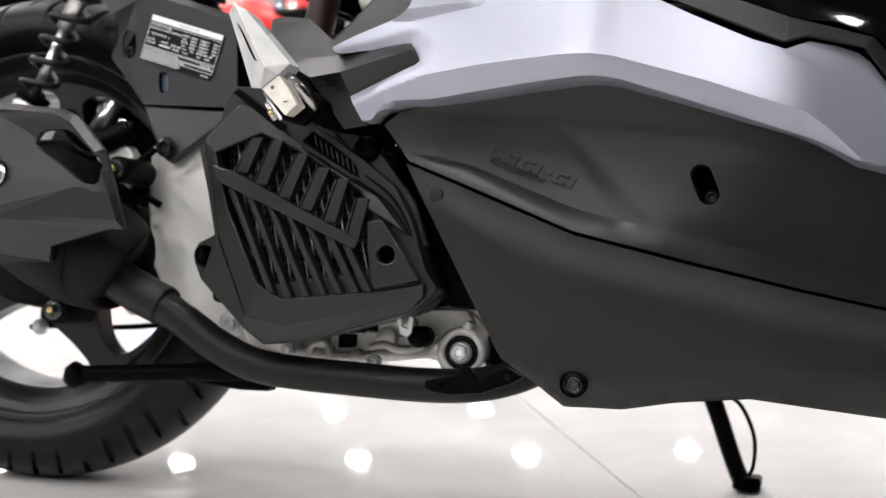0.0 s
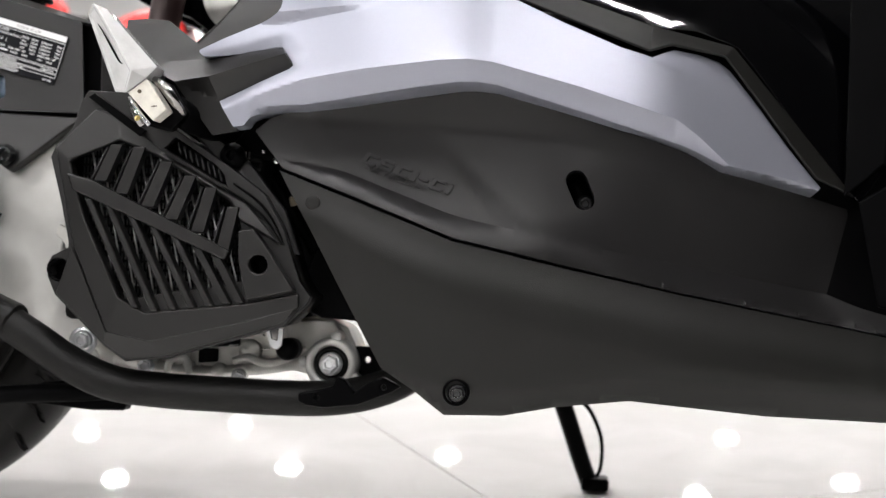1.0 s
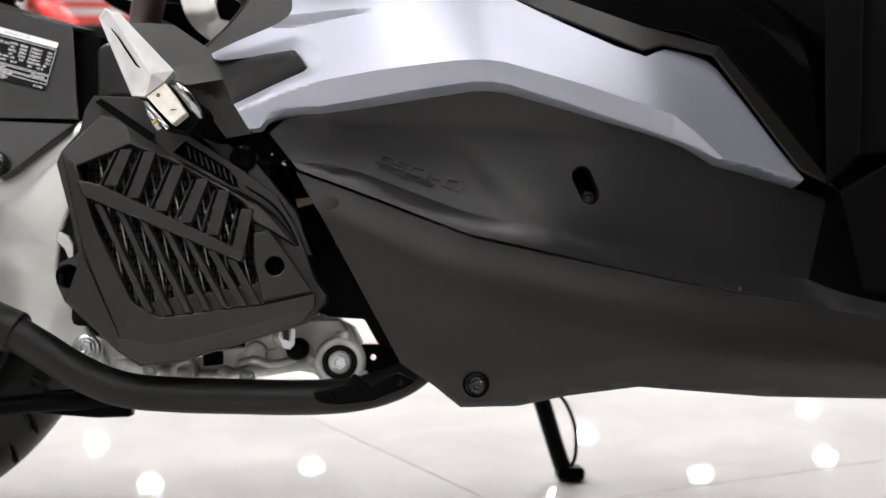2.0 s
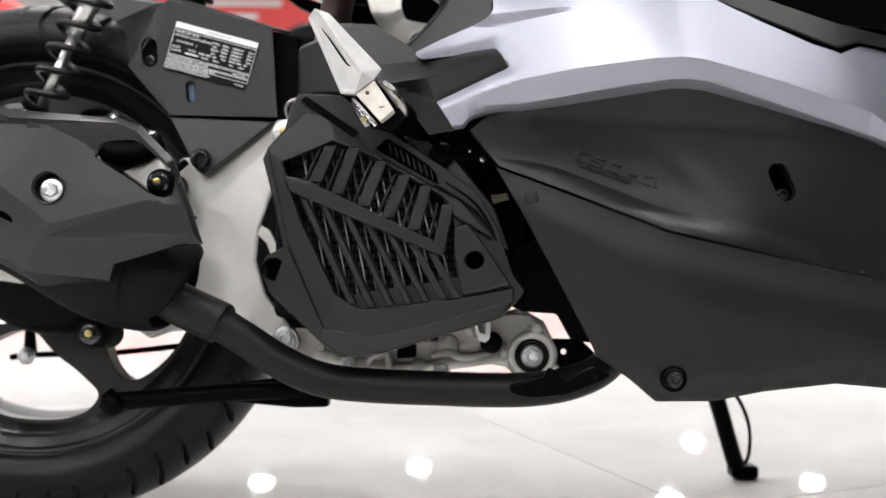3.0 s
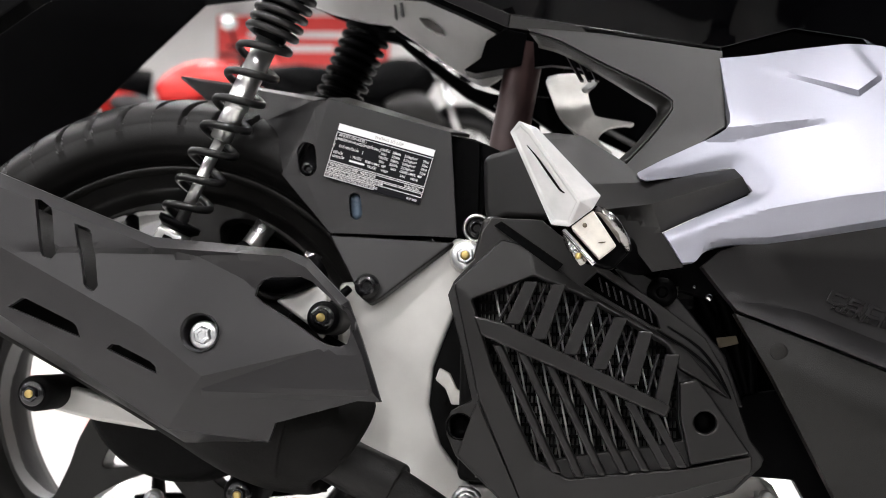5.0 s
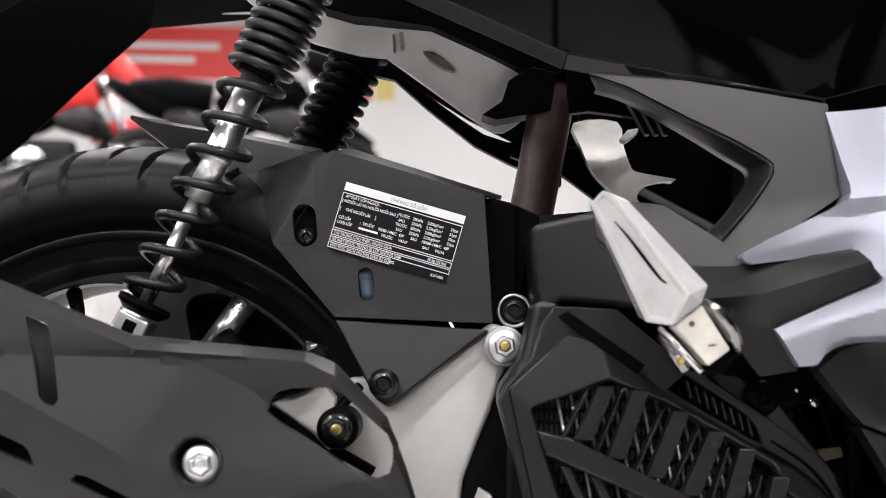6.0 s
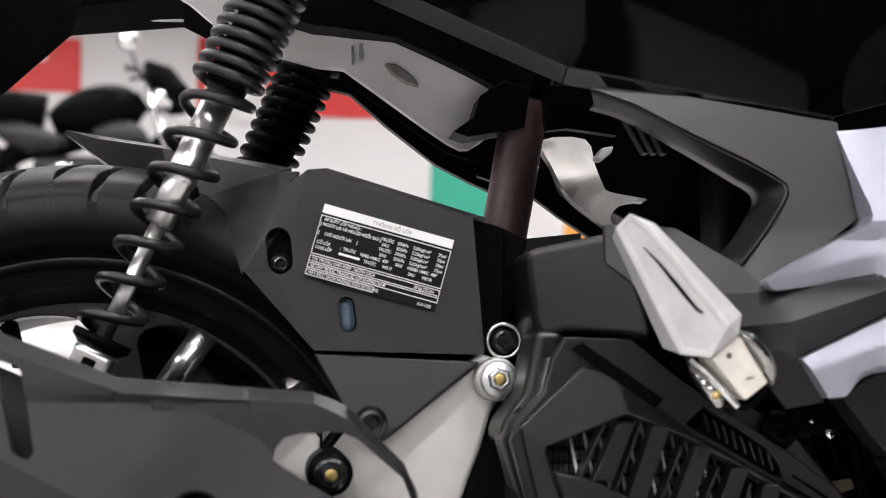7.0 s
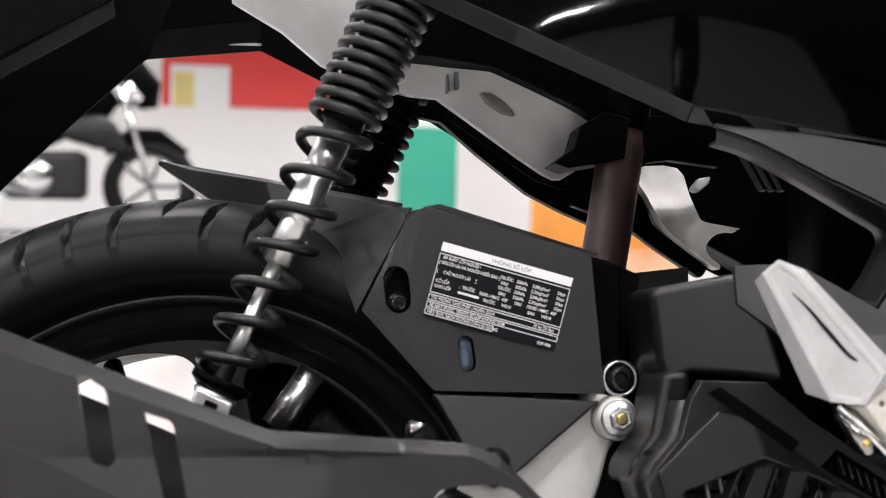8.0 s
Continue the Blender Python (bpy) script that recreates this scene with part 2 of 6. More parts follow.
def sheet(name, outline, depth, mat, parent, holes=(), creases=(), label="", thick=0.003, rim=0.001, lip=0.012, step=0.005, angle=55, sharp=None):
    """A moulded panel on an even net: (x, z) outline, depth y by place, and lines along which the net follows a crease."""
    pts, edges = [], []
    loops = [resample(list(loop) + [loop[0]], step)[:-1] for loop in (outline, *holes)]
    runs = [resample(c, step) for c in creases]
    for loop in loops:
        n = len(pts)
        pts += loop
        edges += [(n + i, n + (i + 1) % len(loop)) for i in range(len(loop))]
    for run in runs:
        n = len(pts)
        pts += run
        edges += [(n + i, n + i + 1) for i in range(len(run) - 1)]
    lines = [loop + loop[:1] for loop in loops] + runs
    xs, zs = [q[0] for q in outline], [q[1] for q in outline]
    near = np.array([q for line in lines for q in line])
    for i in range(int((max(xs) - min(xs)) / step) + 1):
        for j in range(int((max(zs) - min(zs)) / step) + 1):
            x, z = min(xs) + step * (i + 0.5 * (j % 2)), min(zs) + step * j
            if ((near - (x, z)) ** 2).sum(1).min() > (0.6 * step) ** 2 and inside(x, z, loops[0]) and not any(inside(x, z, h) for h in loops[1:]):
                pts.append((x, z))
    vs, _, fs, _, _, _ = delaunay_2d_cdt([Vector(q) for q in pts], edges, [], 1, 1e-6)
    bm = bmesh.new()
    made = [bm.verts.new((v.x, depth(v.x, v.y), v.y)) for v in vs]
    for f in fs:
        c = sum((vs[i] for i in f), Vector((0, 0))) / len(f)
        if inside(c.x, c.y, loops[0]) and not any(inside(c.x, c.y, h) for h in loops[1:]):
            bm.faces.new([made[i] for i in f])
    bmesh.ops.delete(bm, geom=[v for v in bm.verts if not v.link_faces], context="VERTS")
    outward(bm, bm.faces[:])
    front = bm.faces[:]
    ext = bmesh.ops.extrude_edge_only(bm, edges=[e for e in bm.edges if e.is_boundary])
    bmesh.ops.translate(bm, vec=(0, lip, 0), verts=[g for g in ext["geom"] if isinstance(g, bmesh.types.BMVert)])
    bmesh.ops.recalc_face_normals(bm, faces=bm.faces[:])
    if sum(f.normal.y * f.calc_area() for f in front) > 0:
        bmesh.ops.reverse_faces(bm, faces=bm.faces[:])
    return part(name, bm, mat, parent, label, bevel=rim, seg=2, angle=angle, sharp=sharp, solid=thick)


def ease(v, a, b):
    t = min(1.0, max(0.0, (v - a) / (b - a)))
    return t * t * (3 - 2 * t)


def circle(cx, cz, r, n=20, start=0.0):
    return [(cx + r * math.cos(start + 2 * math.pi * i / n), cz + r * math.sin(start + 2 * math.pi * i / n)) for i in range(n)]


def capsule(x0, z0, x1, z1, r, n=8):
    a = math.atan2(z1 - z0, x1 - x0)
    one = [(x1 + r * math.cos(a - math.pi / 2 + math.pi * i / n), z1 + r * math.sin(a - math.pi / 2 + math.pi * i / n)) for i in range(n + 1)]
    two = [(x0 + r * math.cos(a + math.pi / 2 + math.pi * i / n), z0 + r * math.sin(a + math.pi / 2 + math.pi * i / n)) for i in range(n + 1)]
    return one + two


def spline(points, steps=8):
    """A smooth run through the points (Catmull-Rom), each a tuple of any length."""
    p = [np.array(q, float) for q in points]
    p = [2 * p[0] - p[1], *p, 2 * p[-1] - p[-2]]
    out = []
    for i in range(1, len(p) - 2):
        for s in range(steps):
            t = s / steps
            out.append(0.5 * (2 * p[i] + (p[i + 1] - p[i - 1]) * t + (2 * p[i - 1] - 5 * p[i] + 4 * p[i + 1] - p[i + 2]) * t * t + (3 * p[i] - p[i - 1] - 3 * p[i + 1] + p[i + 2]) * t ** 3))
    return out + [p[-2]]


def sweep(path, radii, n=16, squash=1.0, caps=True):
    """A tube along 3D points; radii one or many; squash flattens it sideways."""
    bm = bmesh.new()
    path = [Vector(q) for q in path]
    side = Vector((0, 1, 0))
    rings = []
    for i, q in enumerate(path):
        d = (path[min(i + 1, len(path) - 1)] - path[max(i - 1, 0)]).normalized()
        u = (side - d * side.dot(d))
        u = u.normalized() if u.length > 1e-3 else Vector((1, 0, 0))
        v = d.cross(u)
        r = radii[i] if hasattr(radii, "__len__") else radii
        rings.append([bm.verts.new(q + u * (r * squash * math.cos(2 * math.pi * k / n)) + v * (r * math.sin(2 * math.pi * k / n))) for k in range(n)])
        side = u
    for a, b in zip(rings, rings[1:]):
        for k in range(n):
            bm.faces.new((a[k], a[(k + 1) % n], b[(k + 1) % n], b[k]))
    if caps:
        bm.faces.new(rings[0])
        bm.faces.new(rings[-1])
    bmesh.ops.recalc_face_normals(bm, faces=bm.faces[:])
    return bm


def lathe(profile, n=48, closed=False, caps=(True, True)):
    """Turns (radius, y) points round the y axis at the origin."""
    bm = bmesh.new()
    rings = [[bm.verts.new((r * math.cos(2 * math.pi * k / n), y, r * math.sin(2 * math.pi * k / n))) for k in range(n)] for r, y in profile]
    pairs = list(zip(rings, rings[1:])) + ([(rings[-1], rings[0])] if closed else [])
    for a, b in pairs:
        for k in range(n):
            bm.faces.new((a[k], a[(k + 1) % n], b[(k + 1) % n], b[k]))
    if not closed:
        for ring, cap in zip((rings[0], rings[-1]), caps):
            if cap:
                bm.faces.new(ring)
    bmesh.ops.recalc_face_normals(bm, faces=bm.faces[:])
    return bm


def box(x0, x1, y0, y1, z0, z1):
    bm = bmesh.new()
    bmesh.ops.create_cube(bm, size=1, matrix=Matrix.LocRotScale(((x0 + x1) / 2, (y0 + y1) / 2, (z0 + z1) / 2), None, (x1 - x0, y1 - y0, z1 - z0)))
    return bm


def shift(bm, x, y, z, turn=None):
    if turn is not None:
        bmesh.ops.transform(bm, matrix=turn, verts=bm.verts[:])
    bmesh.ops.translate(bm, vec=(x, y, z), verts=bm.verts[:])
    return bm


def join(*many):
    out = bmesh.new()
    for bm in many:
        me = bpy.data.meshes.new("join")
        bm.to_mesh(me)
        bm.free()
        out.from_mesh(me)
        bpy.data.meshes.remove(me)
    return out


def bolt(name, parent, x, y, z, r=0.006, flange=0.009, mat=None, socket=False, label="", core=None):
    """A flanged hexagon bolt, or a round socket-head bolt, that points out of the side (towards -y)."""
    if socket:
        bm = lathe([(flange, 0.004), (flange, 0.0005), (flange * 0.9, -0.0012), (r * 1.05, -0.004), (r * 0.72, -0.0046), (r * 0.62, -0.0035), (r * 0.55, 0.0)], 28)
    else:
        bm = join(lathe([(flange, 0.004), (flange, 0.0006), (flange * 0.94, -0.0004), (r * 1.15, -0.0016)], 32),
                  lathe([(r * 1.08, 0.001), (r * 1.08, -0.0045), (r * 0.9, -0.0058), (r * 0.62, -0.0058), (r * 0.5, -0.0048)], 6))
    ob = part(name, shift(bm, x, y, z, Matrix.Rotation(0.35, 4, "Y")), mat or ZINC, parent, label, bevel=0.0004, seg=2, angle=30)
    if core:
        part("paint_mark", shift(lathe([(r * 0.6, 0.0), (r * 0.55, -0.0062), (r * 0.3, -0.0066)], 12), x, y, z), core, ob)
    return ob


# ---- the room ----
def room():
    bm = bmesh.new()
    bmesh.ops.create_grid(bm, x_segments=1, y_segments=1, size=1)
    bmesh.ops.scale(bm, vec=(16, 13, 1), verts=bm.verts[:])
    shift(bm, 0, 3, -0.003)
    tagged(part("floor", bm, GROUT, None, smooth=False), "polished cream floor tiles with thin grey joints", "floor", kind="structure")
    walls = {"wall_north": (-16, 16, 16, 16.2), "wall_south": (-16, 16, -10.2, -10), "wall_west": (-16.2, -16, -10.2, 16.2), "wall_east": (16, 16.2, -10.2, 16.2)}
    for n, (x0, x1, y0, y1) in walls.items():
        light = n in ("wall_north", "wall_west")
        tagged(part(n, box(x0, x1, y0, y1, -0.1, 2.9), WALL if light else NIGHT, None, smooth=False), "plain white painted showroom wall" if light else "dark glazed shop front wall", "wall", kind="structure")
    tagged(part("ceiling", box(-16.2, 16.2, -10.2, 16.2, 2.8, 2.95), CEIL, None, smooth=False), "plain dark grey showroom ceiling board", "ceiling", kind="structure")


ROW = radians(27)


def lamp_place(i, j):
    """Downlights in slanting rows, 1.6 m apart, rows 2.0 m apart."""
    c, s = math.cos(ROW), math.sin(ROW)
    return -1.9 + 1.62 * i * c - 2.0 * j * s, 11.3 + 1.62 * i * s + 2.0 * j * c


def downlights():
    first = empty("downlight")
    part("trim_ring", lathe_z([(0.115, 2.80), (0.115, 2.79), (0.10, 2.785), (0.09, 2.79), (0.09, 2.80)]), WALL, first)
    part("diffuser", lathe_z([(0.089, 2.799), (0.089, 2.788)]), LAMP, first)
    tagged(first, "round white recessed ceiling downlight, lit", "downlight", group="ceiling downlights")
    done = False
    for i in range(-9, 12):
        for j in range(-11, 3):
            x, y = lamp_place(i, j)
            if x < (-8 if y > 4 else -5.5) or x > (7.5 if y > 9 else (3.2 if y > 3 else 2.3)) or y > 15.3 or y < -6.0 or (j > 0 and (i > 0 or j > 1)) or (j == 0 and i in (2, 4)):
                continue
            if not done:
                first.matrix_basis = pose(x, y, 0)
                done = True
            else:
                copy_thing(first, pose(x, y, 0))


def lathe_z(profile, n=24):
    bm = lathe([(r, -z) for r, z in profile], n)
    bmesh.ops.transform(bm, matrix=Matrix.Rotation(radians(-90), 4, "X"), verts=bm.verts[:])
    return bm


def pillars():
    # unseen white uprights, added to bounce light and to show in the gloss panels
    for x, half in ((-7.0, 0.9), (-3.2, 1.6), (-0.4, 1.0), (2.3, 0.9), (5.6, 0.9)):
        p = part("pillar", box(x - half, x + half, -9.9, -9.4, 0.0, 2.8), WALL, None, bevel=0.01)
        tagged(p, "broad white upright behind the viewer, added to bounce light", "pillar", group="shop front pillars")


room()
downlights()
pillars()


# ---- the scooter: it leans on its side stand, away from the viewer ----
scooter = empty("scooter", None, pose(0, 0, 0, -7, 0, 0))
tagged(scooter, "silver and dark grey scooter leaning on its side stand", "scooter")
AXLE = (0.0, 0.0, 0.256)


def rear_wheel(s):
    w = empty("rear_wheel", s)
    half = [(0.188, -0.036), (0.1915, -0.0425), (0.194, -0.0435), (0.1955, -0.0465), (0.203, -0.0505), (0.2065, -0.0513), (0.208, -0.0525), (0.216, -0.0533), (0.2255, -0.0528), (0.2285, -0.0512)]
    crown = [(0.2285 + 0.0275 * math.cos(a), -0.0512 * math.sin(a)) for a in np.linspace(math.pi / 2, 0, 31)[1:]]
    prof = half + crown
    prof += [(r, -y) for r, y in reversed(prof[:-1])]
    inner = [(0.178, 0.030), (0.178, -0.030)]
    n = 52 * 32
    bm = lathe(prof + inner, n, closed=True)
    for v in bm.verts:
        r = math.hypot(v.co.x, v.co.z)
        y = v.co.y
        if r < 0.2275 or abs(y) < 0.006:
            continue
        a = math.atan2(v.co.z, v.co.x)
        turn = (a - 0.085 * (abs(y) / 0.05) ** 1.4) / (2 * math.pi) * 52 + (0.5 if y > 0 else 0)
        k, i = turn % 1.0, int(turn % 52)
        wide = 0.060 + 0.060 * min(1.0, max(0.0, (abs(y) - 0.010) / 0.03))
        if i % 2 == 0:
            wide *= ease(abs(y), 0.022, 0.036)
        elif i % 4 == 1:
            wide *= 1 - ease(abs(y), 0.036, 0.046)
        cut = ease(wide - abs(k - 0.09), -0.012, 0.016)
        v.co.x *= 1 - 0.0065 * cut / r
        v.co.z *= 1 - 0.0065 * cut / r
    part("tyre", shift(bm, *AXLE), RUBBER, w, "black rubber tyre with slanting tread grooves", sharp=40)
    rim = lathe([(0.1925, -0.0425), (0.1905, -0.0435), (0.1875, -0.041), (0.1865, -0.0375), (0.1855, -0.0365), (0.1775, -0.0345), (0.1735, -0.030), (0.1725, -0.022), (0.1665, -0.018), (0.1635, -0.011), (0.163, 0.0), (0.160, 0.014), (0.156, 0.028), (0.156, 0.040), (0.172, 0.046), (0.1905, 0.044),
                 (0.193, 0.036), (0.188, 0.030), (0.176, 0.022), (0.172, 0.0), (0.177, -0.020), (0.188, -0.032), (0.193, -0.038)], 96, closed=True)
    part("rim", shift(rim, *AXLE), RIM, w, "satin black cast alloy rim")
    # web of five split spokes
    loops = [circle(0, 0, 0.168, 80), circle(0, 0, 0.018, 24)]
    for k in range(5):
        a = radians(-98 + 72 * k)
        edge = [(0.074, -4), (0.080, -14), (0.090, -20.5), (0.105, -26), (0.120, -29), (0.135, -29.5), (0.148, -28), (0.156, -23), (0.1605, -12), (0.1615, 0), (0.1615, 14), (0.160, 23), (0.154, 29), (0.145, 31.5), (0.130, 29), (0.115, 25), (0.100, 18), (0.086, 11), (0.078, 6)]
        for hole in (edge, [(0.093, -34), (0.0885, -38), (0.076, -41), (0.0735, -38), (0.0735, -24), (0.076, -22)]):
            loops.append(rounded([(r * math.cos(a + radians(d)), r * math.sin(a + radians(d))) for r, d in hole], 3))
    bm = bmesh.new()
    faces = fill(bm, [[(x, -0.014, z) for x, z in loop] for loop in loops])
    outward(bm, faces)
    ext = bmesh.ops.extrude_face_region(bm, geom=faces)
    bmesh.ops.translate(bm, vec=(0, 0.03, 0), verts=[g for g in ext["geom"] if isinstance(g, bmesh.types.BMVert)])
    bmesh.ops.recalc_face_normals(bm, faces=bm.faces[:])
    part("spokes", shift(bm, *AXLE), RIM, w, "satin black split spokes", bevel=0.004, seg=3, angle=50)
    part("hub", shift(lathe([(0.050, -0.04), (0.062, -0.03), (0.066, -0.01), (0.066, 0.03), (0.055, 0.05), (0.02, 0.055), (0.02, -0.045)], 48), *AXLE), RIM, w)
    valve = sweep([(-0.052, -0.002, 0.405), (-0.046, -0.012, 0.392), (-0.043, -0.018, 0.380)], [0.006, 0.005, 0.004], 12)
    part("valve", valve, PLASTIC_BLACK, w, "black rubber tyre valve")


def muffler(s):
    e = empty("exhaust", s)
    rows = spline([(-0.36, -0.060, 0.435, 0.046), (-0.20, -0.090, 0.388, 0.050), (-0.05, -0.118, 0.326, 0.054), (0.05, -0.142, 0.279, 0.055), (0.105, -0.150, 0.250, 0.055), (0.142, -0.150, 0.238, 0.053), (0.165, -0.158, 0.232, 0.045), (0.172, -0.157, 0.228, 0.034)], 6)
    part("silencer", sweep([r[:3] for r in rows], [r[3] for r in rows], 32), CAN, e, "matt black steel silencer can")
    path = spline([(0.150, -0.155, 0.222), (0.176, -0.150, 0.206), (0.200, -0.146, 0.196), (0.227, -0.142, 0.180), (0.262, -0.138, 0.158), (0.299, -0.135, 0.143), (0.344, -0.130, 0.138), (0.398, -0.128, 0.1365), (0.45, -0.124, 0.1355), (0.491, -0.118, 0.137), (0.524, -0.105, 0.143), (0.553, -0.085, 0.156), (0.575, -0.05, 0.18)], 8)
    part("header_pipe", sweep([(x, y, z + 0.002) for x, y, z in path], 0.0157, 24), PIPE, e, "heat-stained black exhaust pipe")
    sleeve = spline([(0.150, -0.155, 0.224), (0.166, -0.152, 0.214), (0.186, -0.148, 0.204), (0.206, -0.145, 0.195), (0.210, -0.145, 0.193)], 6)
    part("pipe_sleeve", sweep(sleeve, [0.0195] * (len(sleeve) - 4) + [0.0192, 0.0186, 0.0176, 0.016], 24), PIPE, e)
    # guard of facets with slots
    p = dict(Z=(-0.30, -0.150, 0.502), A=(-0.082, -0.206, 0.419), B=(0.040, -0.2275, 0.3735), C=(0.137, -0.226, 0.3665), C1=(0.153, -0.226, 0.3605), D=(0.183, -0.228, 0.331), D1=(0.194, -0.229, 0.304), E=(0.2085, -0.2285, 0.261),
             Z2=(-0.30, -0.163, 0.490), A2=(-0.082, -0.214, 0.409), B2=(0.044, -0.2335, 0.3655), C2=(0.137, -0.2385, 0.3610), C3=(0.154, -0.2385, 0.3535), D2=(0.180, -0.2385, 0.3275), D3=(0.196, -0.238, 0.292), E2=(0.2035, -0.2355, 0.268),
             O1=(0.0745, -0.2305, 0.3600), O2=(0.108, -0.2315, 0.3445), O3=(0.130, -0.2335, 0.327), N=(0.166, -0.2385, 0.297), U0=(-0.30, -0.172, 0.445), U1=(-0.078, -0.2195, 0.365), U2=(0.038, -0.2385, 0.3086), U3=(0.0835, -0.2425, 0.2756),
             Q=(-0.076, -0.208, 0.313), Y=(-0.30, -0.150, 0.415), M=(0.0745, -0.2365, 0.2641), F=(0.192, -0.2275, 0.2612), G=(0.1325, -0.221, 0.2435), H=(0.1265, -0.2135, 0.2297), H2=(0.096, -0.2165, 0.2325), I=(0.054, -0.22, 0.2368),
             Hb=(0.120, -0.190, 0.2265), Ib=(0.058, -0.188, 0.2250), Qb=(-0.078, -0.172, 0.294), Yb=(-0.30, -0.12, 0.397))
    s1 = [(-0.053, 0.400), (-0.049, 0.400), (-0.0395, 0.394), (-0.038, 0.391), (-0.033, 0.360), (-0.036, 0.356), (-0.043, 0.358), (-0.045, 0.361)]
    s2 = [(-0.020, 0.3825), (-0.008, 0.3785), (-0.006, 0.376), (0.002, 0.337), (-0.001, 0.333), (-0.006, 0.335), (-0.009, 0.338)]
    s3 = [(-0.0725, 0.321), (-0.060, 0.3275), (-0.056, 0.327), (-0.018, 0.311), (-0.015, 0.308), (-0.0125, 0.300)]
    s4 = [(0.009, 0.2925), (0.013, 0.296), (0.019, 0.2955), (0.044, 0.2845), (0.048, 0.281), (0.0485, 0.276)]
    big = [(0.1172, 0.3330), (0.1185, 0.3390), (0.1225, 0.3440), (0.1300, 0.3462), (0.1502, 0.3470), (0.1586, 0.3438), (0.1835, 0.3225), (0.1868, 0.3160), (0.1871, 0.3080), (0.1850, 0.3010), (0.1790, 0.2985), (0.1700, 0.3000), (0.1640, 0.3030), (0.1422, 0.3173), (0.1234, 0.3280)]
    faces = [["Z", "A", "A2", "Z2"], ["A", "B", "B2", "A2"], ["B", "C", "C2", "B2"], ["C", "C1", "C3", "C2"], ["C1", "D", "D2", "C3"], ["D", "D1", "D3", "D2"], ["D1", "E", "E2", "D3"], ["B2", "C2", "C3", "D2", "D3", "E2", "N", "O3", "O2", "O1"],
             ["Z2", "A2", "U1", "U0"], ["A2", "B2", "O1", "O2", "O3", "N", "U3", "U2", "U1"], ["U0", "U1", "Q", "Y"], ["U1", "U2", "U3", "M", "Q"], ["U3", "N", "M"], ["M", "N", "E2", "E", "F", "G", "H", "H2", "I"], ["Q", "M", "I"], ["H", "H2", "I", "Ib", "Hb"], ["Q", "I", "Ib", "Qb"], ["Y", "Q", "Qb", "Yb"]]
    g = moulded("heat_guard", p, faces, ["Z", "A", "B", "C", "C1", "D", "D1", "E", "F", "G", "H", "Hb", "Ib", "Qb", "Yb"], PLASTIC_FINE, e, 0, "dark grey plastic silencer guard with slots", 0.006, 0.0012, 0.0040, [s1, s2, s3, s4, circle(0.0805, 0.306, 0.0135, 24), big])
    cup = lathe([(0.0138, -0.246), (0.0125, -0.244), (0.0120, -0.232), (0.004, -0.231)], 28, caps=(False, True))
    part("recess", shift(cup, 0.0805, 0.004, 0.306), PLASTIC_FINE, g)
    bolt("bolt", e, 0.0825, -0.236, 0.304, 0.0062, 0.0105, ZINC, label="zinc plated flange bolt")
    bolt("bolt", e, 0.150, -0.150, 0.320, 0.0062, 0.0095, BLACK_STEEL, core=BRASS)
    bolt("bolt", e, -0.070, -0.165, 0.256, 0.006, 0.010, BLACK_STEEL, core=BRASS)
    bolt("bolt", e, 0.088, -0.140, 0.183, 0.006, 0.010, BLACK_STEEL, core=BRASS)
    part("mount_boss", shift(lathe([(0.0115, -0.147), (0.013, -0.143), (0.013, -0.09)], 28), 0.150, 0.0, 0.320), PLASTIC_BLACK, e)
    plate("casting_tongue", [(0.103, 0.3335), (0.125, 0.344), (0.138, 0.3475), (0.1455, 0.338), (0.1465, 0.314), (0.143, 0.303), (0.132, 0.314)], -0.108, 0.02, CAST, e, label="bare cast aluminium lug", bevel=0.003)
    part("mount_boss", shift(lathe([(0.012, -0.137), (0.014, -0.132), (0.014, -0.08)], 24), 0.088, 0.0, 0.183), DARK, e)
    part("mount_boss", shift(lathe([(0.012, -0.162), (0.014, -0.158), (0.014, -0.08)], 24), -0.070, 0.0, 0.256), DARK, e)
    part("hose", sweep(spline([(0.070, -0.105, 0.372), (0.095, -0.112, 0.352), (0.118, -0.112, 0.350), (0.140, -0.105, 0.362)], 6), 0.011, 14), PLASTIC_BLACK, e)
    part("hose", sweep(spline([(0.080, -0.10, 0.345), (0.105, -0.10, 0.338), (0.125, -0.10, 0.352), (0.132, -0.10, 0.372)], 6), 0.008, 12), CLIP, e, "short bright metal elbow")


